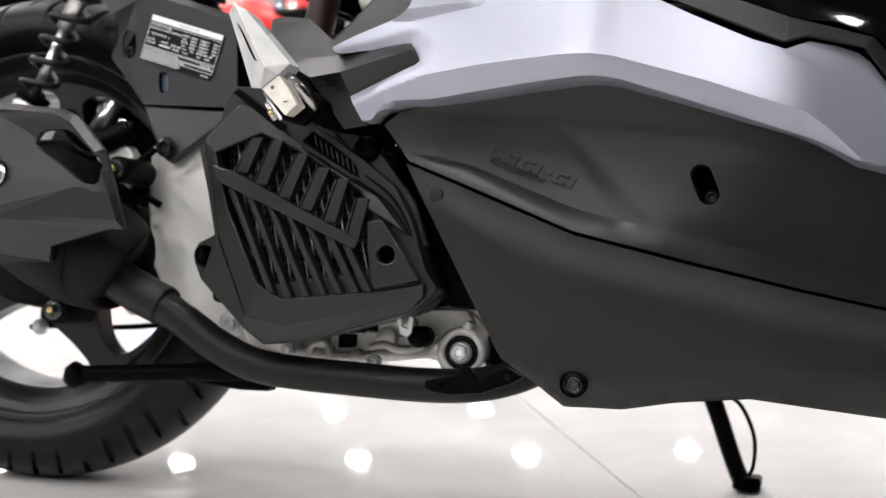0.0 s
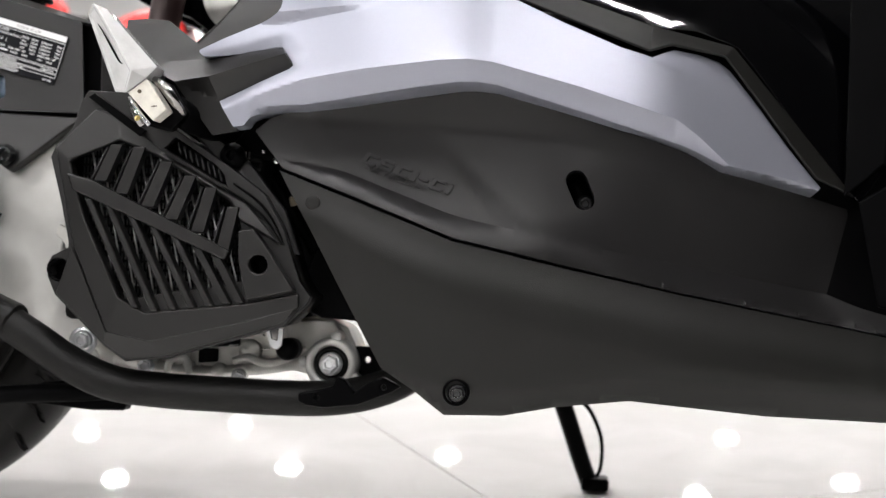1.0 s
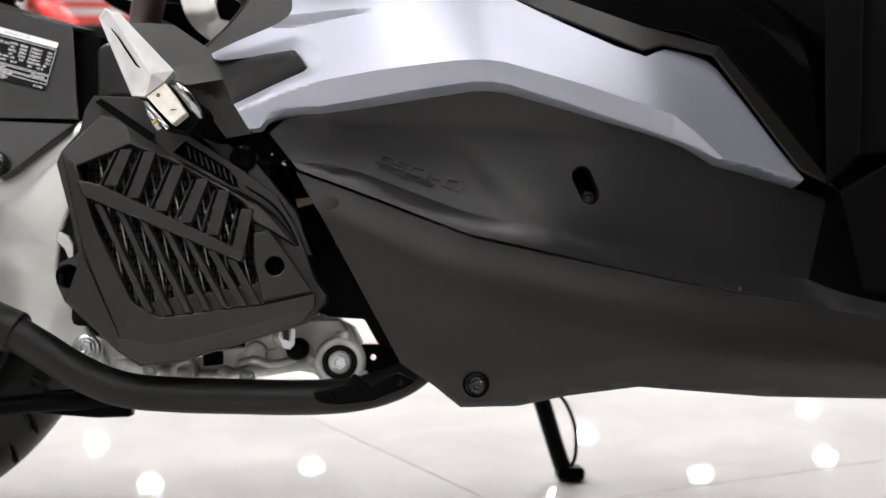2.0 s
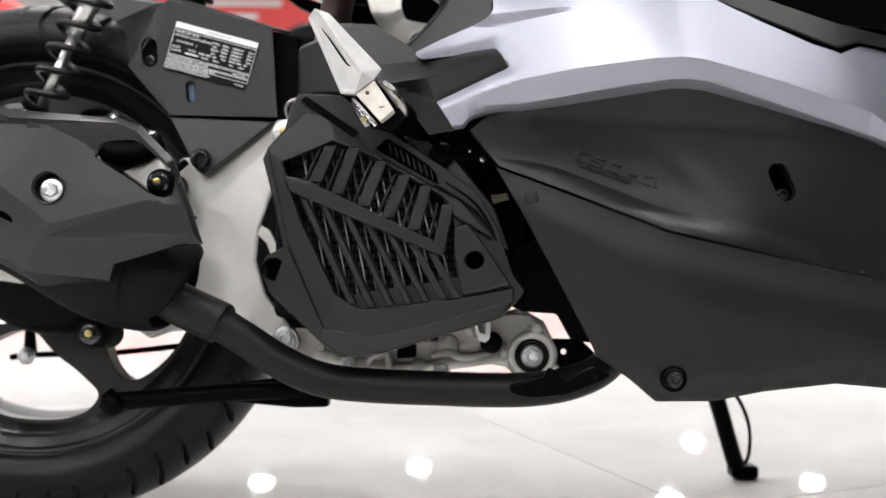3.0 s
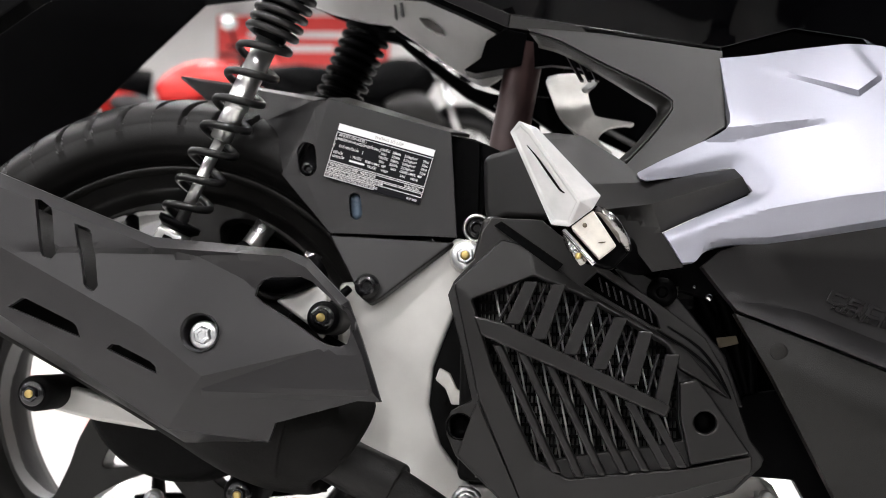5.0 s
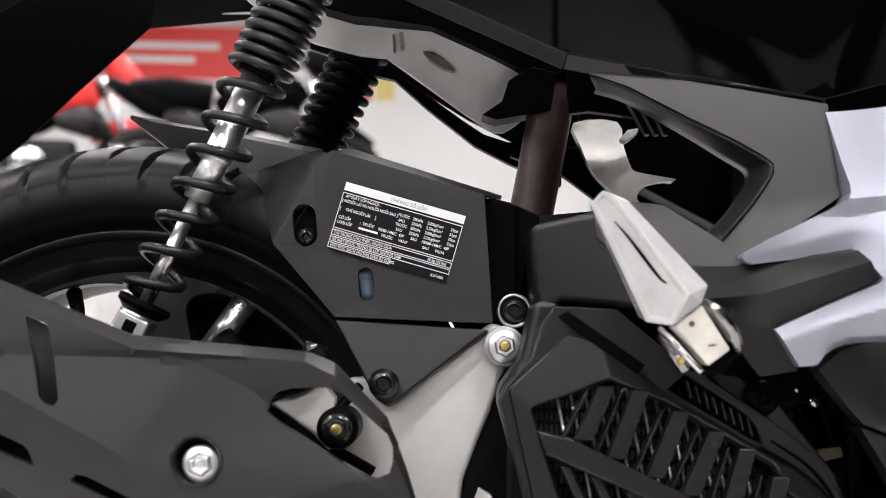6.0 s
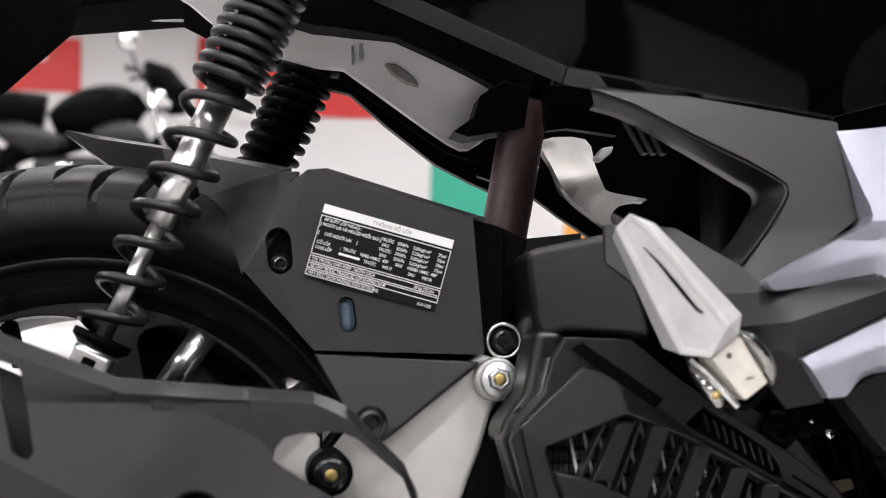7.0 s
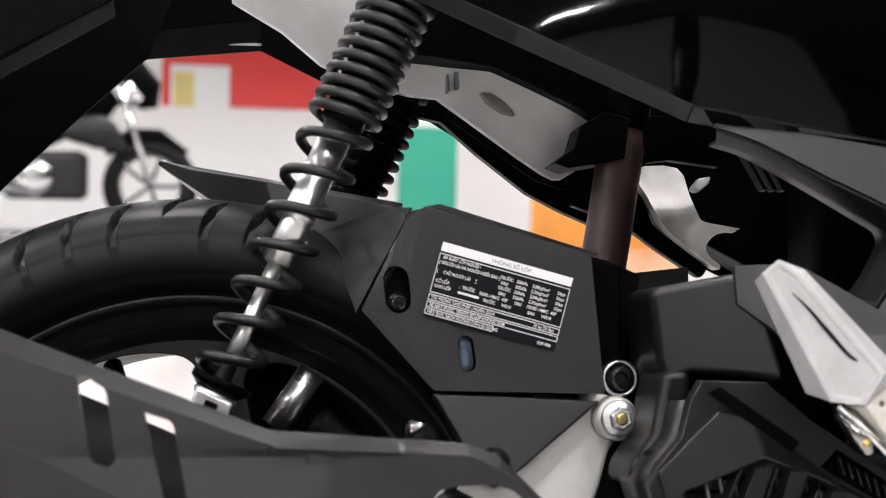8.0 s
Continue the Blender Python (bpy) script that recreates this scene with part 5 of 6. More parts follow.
def side_panels(s):
    e = empty("upper_side_panel", s)
    top = [(0.431, 0.363), (0.444, 0.3745), (0.461, 0.3800), (0.54, 0.3940), (0.613, 0.4050), (0.632, 0.4040), (0.70, 0.3860), (0.745, 0.3740), (0.798, 0.3590), (0.821, 0.3470), (0.904, 0.331), (0.940, 0.322)]
    low = [(0.456, 0.332), (0.514, 0.311), (0.599, 0.279), (0.691, 0.260), (0.784, 0.242), (0.957, 0.213), (1.12, 0.19)]
    seam = lambda x: float(np.interp(x, [q[0] for q in low], [q[1] for q in low]))

    ledge = lambda x: float(np.interp(x, [0.46, 0.50, 0.62, 0.70, 0.78, 0.96], [0.006, 0.016, 0.017, 0.018, 0.022, 0.026]))
    brow = lambda x: float(np.interp(x, [0.466, 0.57, 0.69, 0.79, 0.83], [0.375, 0.3725, 0.366, 0.345, 0.335]))

    def depth(x, z):
        # sunk badge face
        y = run_of(x, [0.43, 0.475, 0.50, 0.56, 0.66, 0.72, 0.77, 0.83, 0.90, 0.96, 1.12], [-0.196, -0.190, -0.183, -0.172, -0.160, -0.153, -0.143, -0.115, -0.080, -0.055, -0.04], 0.016)
        y += (-0.04 + 0.14 * ease(x, 0.62, 0.72)) * -min(0.0, z - 0.345) - 0.04 * max(0.0, z - 0.345) * (1 - ease(x, 0.62, 0.72))
        y -= 0.42 * swell(0.322 - 0.12 * (x - 0.56) - z, 0.02) * (1 - ease(x, 0.66, 0.76))
        # slanting facet that widens downwards, between the badge face and the front face
        q = ((x - 0.573) * 0.0900 + (z - 0.3725) * 0.0645) / 0.1107
        fall = max(0.0, 0.3735 - z)
        y -= 0.0080 * min(1.0, fall / 0.075) * min(1.0, max(0.0, q / (0.002 + 0.30 * fall))) * (1 - ease(x, 0.72, 0.79))
        # slanting band at the rear end, where the face comes out to the rim
        q = ((x - 0.480) * 0.039 + (z - 0.372) * 0.027) / 0.0474
        y += 0.003 * (1 - min(1.0, max(0.0, q / 0.019 + 0.9)))
        # ledge above the seam
        up = z - seam(x)
        edge = run_of(x, [0.45, 0.6, 0.69, 0.784, 0.957, 1.12], [-0.197, -0.196, -0.176, -0.147, -0.093, -0.07], 0.03)
        k = 1 - min(1.0, max(0.0, (up - 0.002) / ledge(x)))
        y = y * (1 - k) + edge * k
        # upper part leans out below the cover, tilted so that floor light brightens it
        return y - 0.34 * swell(z - brow(x), 0.0018) * ease(x, 0.445, 0.475) * (1 - ease(x, 0.66, 0.78))

    panel_out = top + [(0.952, 0.27), (0.96, 0.245), (1.12, 0.22)] + low[::-1]
    sheet("panel", panel_out, depth, PLASTIC_SIDE, e, holes=[capsule(0.6985, 0.332, 0.7055, 0.316, 0.0088)], creases=[[(0.470, 0.3749), (0.57, 0.3725), (0.69, 0.366), (0.785, 0.3465)], [(x, seam(x) + 0.002 + ledge(x)) for x in np.linspace(0.49, 0.94, 28)], [(0.5745, 0.3700), (0.6330, 0.2885)], [(0.5790, 0.3690), (0.6650, 0.2880)]], label="dark grey moulded side panel", lip=0.022, step=0.004, sharp=22)
    # black filler plate, added to darken the gap behind the panel's corner
    plate("corner_filler", [(0.398, 0.352), (0.436, 0.342), (0.480, 0.355), (0.480, 0.388), (0.425, 0.384)], -0.150, 0.012, PLASTIC_BLACK, e, bevel=0.001)
    for x, z, r in ((0.4402, 0.3425, 0.0032), (0.4293, 0.3499, 0.0018)):
        part("seal_screw", shift(lathe([(0.0005, -0.1535), (r * 0.8, -0.1530), (r, -0.1518), (r, -0.148)], 12), x, 0, z), CHROME, e, "small bright screw head")
    plate("slot_floor", capsule(0.6985, 0.332, 0.7055, 0.316, 0.0105), -0.128, 0.004, PLASTIC_BLACK, e, bevel=0)
    bolt("bolt", e, 0.7065, -0.136, 0.3145, 0.0052, 0.0072, PLASTIC_FINE, socket=True, label="dull grey socket bolt")
    plate("slot_wall", capsule(0.6985, 0.332, 0.7055, 0.316, 0.0102), -0.1385, 0.014, PLASTIC_BLACK, e, holes=[capsule(0.6985, 0.332, 0.7055, 0.316, 0.0086)], bevel=0)
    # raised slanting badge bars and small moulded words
    hook = [(0, 0), (1, 0), (1, 0.26), (0.32, 0.26), (0.32, 0.74), (1, 0.74), (1, 1), (0, 1)]
    snake = [(0, 0), (1, 0), (1, 0.62), (0.30, 0.62), (0.30, 0.76), (1, 0.76), (1, 1), (0, 1), (0, 0.40), (0.70, 0.40), (0.70, 0.24), (0, 0.24)]
    stroke = [(0, 0), (1, 0), (1, 1), (0, 1)]
    for shape, u0, w, h, drop in ((hook, 0.0, 0.011, 1, 0), (snake, 0.0135, 0.011, 1, 0), (hook, 0.027, 0.011, 1, 0), (stroke, 0.0405, 0.0035, 1, 0), (stroke, 0.0465, 0.007, 0.28, 0.36), (hook, 0.056, 0.011, 1, 0), (stroke, 0.0695, 0.0035, 1, 0)):
        o = []
        for u, v in shape:
            up = (drop + v * h) * 0.0085
            o.append((0.5195 + u0 + u * w + up * 0.55, 0.3405 - (u0 + u * w) * 0.34 + up))
        x0, z0 = o[0]
        gx, gz = (depth(x0 + w, z0) - depth(x0, z0)) / w, (depth(x0, z0 + 0.008) - depth(x0, z0)) / 0.008
        plate("badge_mark", o, depth(x0, z0) - 0.0018, 0.005, PLASTIC_SIDE, e, bevel=0.0004, slope=(gx, gz))
    cu = bpy.data.curves.new("words", "FONT")
    cu.body, cu.size, cu.extrude, cu.shear = "FUEL INJECTION", 0.0068, 0.0007, 0.3
    cu.materials.append(PLASTIC_SIDE)
    w = new("moulded_words", cu)
    w.parent = e
    w.matrix_basis = pose(0.522, depth(0.522, 0.3350) - 0.0014, 0.3350, 90, 0, 6) @ pose(0, 0, 0, 0, 0, -18)
    # lower panel
    g = empty("lower_side_panel", s)
    rise = [(0.454, 0.330), (0.514, 0.308), (0.599, 0.276), (0.691, 0.257), (0.784, 0.239), (0.957, 0.210), (1.12, 0.188)]
    base = [(1.12, 0.140), (0.963, 0.139), (0.861, 0.141), (0.748, 0.150), (0.685, 0.142), (0.643, 0.133), (0.594, 0.132), (0.571, 0.151), (0.543, 0.170), (0.480, 0.286)]
    chin = [(0.45, 0.20), (0.543, 0.172), (0.60, 0.158), (0.66, 0.160), (0.70, 0.167), (0.746, 0.1745), (0.85, 0.169), (0.958, 0.163), (1.12, 0.158)]

    def low_depth(x, z):
        crest = float(np.interp(x, [q[0] for q in rise], [q[1] for q in rise]))
        lip_z = float(np.interp(x, [q[0] for q in chin], [q[1] for q in chin]))
        y = float(np.interp(x, [0.454, 0.514, 0.599, 0.691, 0.784, 0.957, 1.12], [-0.199, -0.203, -0.201, -0.190, -0.179, -0.153, -0.13]))
        d = crest - z
        y -= 0.006 * ease(d, 0.0, 0.034)
        under = float(np.interp(x, [0.454, 0.487, 0.556, 0.633, 0.73, 0.80, 1.12], [0.325, 0.297, 0.251, 0.216, 0.196, 0.180, 0.150])) - z
        y += 0.24 * (under * 0.5 + 0.5 * math.sqrt(under * under + 0.000012))
        slope = float(np.interp(x, [0.55, 0.62, 0.70, 0.76], [0.5, 0.9, 0.9, 0.75]))
        return y + slope * max(0.0, lip_z - z)

    sheet("panel", rise + base, low_depth, PLASTIC_LOW, g, label="textured dark grey lower side panel", lip=0.02, step=0.006)
    part("plug", shift(lathe([(0.0062, 0.002), (0.0062, -0.0004), (0.0054, -0.0008), (0.002, -0.0008)], 28), 0.484, low_depth(0.484, 0.304) - 0.0003, 0.304), PLASTIC_LOW, g, "round plastic plug")
    cup = shift(lathe([(0.0105, -0.0035), (0.0115, -0.001), (0.0115, 0.006), (0.009, 0.004), (0.0088, -0.001)], 28, closed=True), 0.606, low_depth(0.606, 0.156) - 0.0015, 0.153)
    part("bolt_collar", cup, PLASTIC_BLACK, g)
    bolt("bolt", g, 0.607, low_depth(0.606, 0.156) - 0.002, 0.152, 0.0058, 0.0082, BLACK_STEEL)


def upper_body(s):
    """Gloss black rear body and tunnel above the silver cover."""
    e = empty("rear_body", s)
    p = dict(a=(0.10, -0.110, 0.645), b=(0.186, -0.130, 0.603), c=(0.287, -0.142, 0.557), d=(0.447, -0.152, 0.530), f=(0.500, -0.150, 0.545), g=(0.552, -0.147, 0.538), h=(0.64, -0.138, 0.492), i=(0.64, -0.138, 0.60), j=(0.50, -0.160, 0.64), k=(0.287, -0.149, 0.63), l=(0.18, -0.124, 0.68), m=(0.30, -0.130, 0.75), n=(0.64, -0.125, 0.75), o=(0.12, -0.105, 0.75),
             c2=(0.285, -0.135, 0.548), b2=(0.184, -0.120, 0.594), a2=(0.098, -0.100, 0.636), d2=(0.447, -0.145, 0.521), ai=(0.11, -0.02, 0.64), bi=(0.19, -0.02, 0.60), ci=(0.29, -0.02, 0.555))
    moulded("cowl", p, [["a", "b", "l"], ["b", "c", "k", "l"], ["c", "d", "j", "k"], ["d", "f", "j"], ["f", "g", "i", "j"], ["g", "h", "i"], ["l", "k", "m", "o"], ["k", "j", "i", "n", "m"], ["a", "l", "o"]],
            ["a", "b", "c", "d", "f", "g", "h", "i", "n", "m", "o"], GLOSS, e, 0.022, label="gloss black rear body panel", lip=0.012, step=0.009)
    shell("lower_trim", p, [["a", "a2", "b2", "b"], ["b", "b2", "c2", "c"]], PLASTIC_FINE, e, label="satin grey edge strip", thick=0.003, bevel=0.001)
    shell("lower_edge", p, [["c", "c2", "d2", "d"]], GLOSS, e, label="gloss black lower edge", thick=0.003, bevel=0.001)
    # tail: near cover, and the far side of the body, seen from within
    q = dict(a=(-0.02, -0.118, 0.628), b=(-0.047, -0.120, 0.611), c=(-0.108, -0.122, 0.573), d=(-0.32, -0.10, 0.44), f=(-0.32, -0.10, 0.75), g=(0.11, -0.115, 0.75), h=(0.08, -0.112, 0.655), b2=(-0.047, -0.100, 0.606), c2=(-0.108, -0.102, 0.568), d2=(-0.32, -0.08, 0.43))
    shell("tail_cover", q, [["a", "b", "c", "d", "f", "g", "h"], ["b", "b2", "c2", "c"], ["c", "c2", "d2", "d"]], PLASTIC_BLACK, e, label="black plastic tail cover", thick=0.004, bevel=0.002, angle=6)
    w = dict(a=(-0.40, 0.16, 0.33), b=(-0.233, 0.178, 0.470), c=(-0.155, 0.18, 0.534), d=(-0.105, 0.18, 0.585), f=(-0.045, 0.18, 0.643), g=(0.044, 0.18, 0.653), h=(0.095, 0.18, 0.629), i=(0.172, 0.18, 0.605), j=(0.235, 0.18, 0.568), k=(0.311, 0.18, 0.532), l=(0.44, 0.18, 0.47), m=(0.46, 0.15, 0.80), n=(0.02, 0.13, 0.80), o=(-0.085, 0.172, 0.72), p=(-0.40, 0.14, 0.72), r=(0.044, 0.15, 0.672), t=(-0.035, 0.15, 0.66))
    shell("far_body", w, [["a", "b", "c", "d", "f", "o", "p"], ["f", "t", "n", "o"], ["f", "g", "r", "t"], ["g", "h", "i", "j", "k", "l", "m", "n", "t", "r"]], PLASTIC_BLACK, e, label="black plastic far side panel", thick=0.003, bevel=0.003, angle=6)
    part("edge_lip", sweep(spline([(-0.03, 0.172, 0.651), (0.01, 0.172, 0.656), (0.044, 0.172, 0.657)], 6), 0.0012, 8), PALE, e)
    edge = [(0.02, 0.66), (0.055, 0.640), (0.083, 0.617), (0.110, 0.606), (0.146, 0.597), (0.166, 0.5955), (0.186, 0.582), (0.2025, 0.5705), (0.227, 0.5535), (0.2436, 0.5429), (0.252, 0.5392), (0.258, 0.5395), (0.2664, 0.5447), (0.2768, 0.5541)]
    low = lambda x: run_of(x, [q[0] for q in edge], [q[1] for q in edge], 0.01)
    sheet("inner_fender", edge + [(0.290, 0.592), (0.20, 0.70), (0.02, 0.70)], lambda x, z: 0.058 - 0.75 * swell(z - low(x), 0.006) + 0.6 * swell(z - low(x) - 0.035, 0.01), PALE, e, label="pale grey inner fender with scuffs", lip=0.008, step=0.005)
    # the dent is a flat patch of darker, mottled grey
    plate("inner_dent", [(0.194, 0.597), (0.202, 0.5965), (0.210, 0.592), (0.217, 0.585), (0.219, 0.581), (0.210, 0.5835), (0.200, 0.590)], 0.036, 0.012, DENT_GREY, e, bevel=0.001)
    for x, z, w in ((0.176, 0.612, 0.0028), (0.1705, 0.610, 0.0016)):
        plate("inner_slot", [(x, z), (x + w, z), (x + w + 0.001, z - 0.012), (x + 0.001, z - 0.012)], 0.040, 0.012, GREY_INK, e, bevel=0.0006)
    part("inner_rib", sweep([(0.062, 0.060, 0.690), (0.079, 0.060, 0.625)], 0.002, 8), GREY_INK, e)
    # dark rail along the lower edge of the inner fender, far side
    rail = [(0.1455, 0.5945), (0.166, 0.593), (0.186, 0.579), (0.227, 0.551), (0.2436, 0.5405), (0.262, 0.535), (0.305, 0.530), (0.305, 0.500), (0.262, 0.518), (0.236, 0.531), (0.199, 0.559), (0.172, 0.582), (0.152, 0.586)]
    plate("inner_rail", rail, 0.075, 0.012, PLASTIC_BLACK, e, bevel=0.002)
    box_face = [(0.118, 0.624), (0.1427, 0.6175), (0.1582, 0.6165), (0.1942, 0.6118), (0.2004, 0.6110), (0.2300, 0.5980), (0.2725, 0.5785), (0.2880, 0.5897), (0.33, 0.60), (0.33, 0.70), (0.10, 0.70)]
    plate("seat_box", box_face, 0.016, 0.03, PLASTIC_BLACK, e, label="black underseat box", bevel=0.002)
    part("frame_post", sweep(spline([(0.299, 0.022, 0.620), (0.2975, 0.022, 0.588), (0.292, 0.022, 0.558), (0.284, 0.022, 0.508), (0.276, 0.022, 0.458), (0.274, 0.022, 0.40)], 5), 0.0165, 20, squash=0.8), FRAME_STEEL, e, "brown-black steel frame tube")
    # black sleeve stands in for the rear body's shade on the post's top
    part("post_top_shade", sweep([(0.2985, 0.022, 0.625), (0.2970, 0.022, 0.590), (0.2938, 0.022, 0.5705)], 0.0172, 20, squash=0.82), PLASTIC_BLACK, e)
    plate("post_clamp", [(0.2393, 0.5434), (0.2500, 0.5400), (0.2712, 0.5443), (0.2900, 0.5480), (0.2940, 0.576), (0.2752, 0.5806), (0.2585, 0.5696), (0.2539, 0.5541)], 0.006, 0.03, PLASTIC_BLACK, e, bevel=0.001)
    hook = rounded([(0.3120, 0.5480), (0.3458, 0.5500), (0.3489, 0.5275), (0.3530, 0.5134), (0.3579, 0.5082), (0.3788, 0.5062), (0.3905, 0.5048), (0.3683, 0.4995), (0.3586, 0.4904), (0.3618, 0.4832), (0.3709, 0.4773), (0.3659, 0.4752), (0.3370, 0.4940), (0.3239, 0.5075), (0.3158, 0.5267)], 3)
    sheet("pale_bracket", hook, lambda x, z: 0.030 + 0.9 * swell(z - 0.520, 0.012) + 0.5 * swell(x - 0.352, 0.010), STEEL_GREY, e, label="dull pale grey curved bracket", lip=0.012, step=0.004)
    plate("bracket_tab", [(0.3420, 0.5292), (0.3485, 0.5371), (0.3573, 0.5390), (0.3552, 0.5335), (0.3469, 0.5265)], 0.018, 0.01, PALE, e, bevel=0.002, seg=3)
    plate("bracket_arm", [(0.262, 0.520), (0.280, 0.531), (0.316, 0.528), (0.324, 0.508), (0.338, 0.494), (0.366, 0.4755), (0.360, 0.468), (0.325, 0.490), (0.300, 0.508)], 0.050, 0.012, PLASTIC_BLACK, e, bevel=0.003)
    # black plate stands in for the deep shade above the bracket
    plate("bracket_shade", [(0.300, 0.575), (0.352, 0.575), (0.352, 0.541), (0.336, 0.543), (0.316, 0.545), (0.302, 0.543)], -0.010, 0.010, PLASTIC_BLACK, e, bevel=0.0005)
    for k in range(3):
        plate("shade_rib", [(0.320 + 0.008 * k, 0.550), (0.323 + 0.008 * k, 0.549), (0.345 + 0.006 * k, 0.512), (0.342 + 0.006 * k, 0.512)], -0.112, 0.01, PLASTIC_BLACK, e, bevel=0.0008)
    # two black fillers stand in for the unlit hollow below the seat
    part("under_seat_shade", box(0.44, 0.80, 0.02, 0.10, 0.42, 0.62), PLASTIC_BLACK, e, bevel=0.02)
    plate("inner_shade", [(0.325, 0.535), (0.40, 0.497), (0.47, 0.462), (0.47, 0.62), (0.325, 0.62)], 0.13, 0.045, PLASTIC_BLACK, e, bevel=0.004)


def tunnel(s):
    e = empty("front_body", s)
    p = dict(a=(0.640, -0.130, 0.494), b=(0.758, -0.124, 0.450), c=(0.777, -0.122, 0.456), d=(0.824, -0.114, 0.448), f=(0.905, -0.104, 0.345), g=(0.94, -0.095, 0.33), a2=(0.64, -0.115, 0.515), b2=(0.76, -0.110, 0.475), d2=(0.832, -0.105, 0.458))
    shell("edge_strip", p, [["a", "b", "b2", "a2"], ["b", "c", "d", "d2", "b2"], ["d", "f", "g", "d2"]], PLASTIC_LOW, e, label="satin black plastic edge strip", thick=0.003, bevel=0.002)

    def flank(x, z):
        h = z - float(np.interp(x, [0.60, 0.76, 0.836, 0.97], [0.527, 0.474, 0.458, 0.42]))
        return run_of(x, [0.60, 0.76, 0.84, 0.90, 0.97], [-0.113, -0.105, -0.100, -0.090, -0.070], 0.03) + 0.12 * h + 3.4 * swell(h, 0.01) ** 2

    sheet("tunnel", rounded([(0.62, 0.520), (0.76, 0.474), (0.836, 0.458), (0.945, 0.325), (0.97, 0.42), (0.95, 0.60), (0.78, 0.61), (0.60, 0.625)], 2), flank, GLOSS, e, label="gloss black centre tunnel", lip=0.012, step=0.009)
    # height and outer wings are unseen, added to keep lamp light off the side panel
    r = dict(a=(0.93, -0.100, 0.33), b=(0.965, -0.085, 0.36), c=(0.99, -0.075, 0.98), d=(0.945, -0.06, 0.96), f=(1.06, -0.20, 0.36), g=(1.09, -0.22, 1.02), h=(1.14, -0.27, 0.33), i=(1.16, -0.28, 1.02))
    shell("leg_shield", r, [["a", "b", "c", "d"], ["b", "f", "g", "c"], ["f", "h", "i", "g"]], PLASTIC_BLACK, e, label="black leg shield, its tall unseen part added to block lamp light", thick=0.004, bevel=0.003)
    # foot well, coloured black for the deep shade that fills it
    t = dict(a=(0.94, -0.11, 0.325), b=(1.03, -0.14, 0.38), c=(1.15, -0.15, 0.39), d=(1.15, -0.13, 0.20), f=(0.955, -0.125, 0.235))
    shell("foot_well_shade", t, [["a", "b", "c", "d", "f"]], PLASTIC_BLACK, e, thick=0.004, bevel=0.003)
    part("tunnel_core", box(0.62, 1.10, -0.06, 0.10, 0.16, 0.50), PLASTIC_BLACK, e, bevel=0.02)
    part("mid_core", box(0.585, 0.66, -0.10, 0.10, 0.165, 0.44), DARK, e, bevel=0.02)


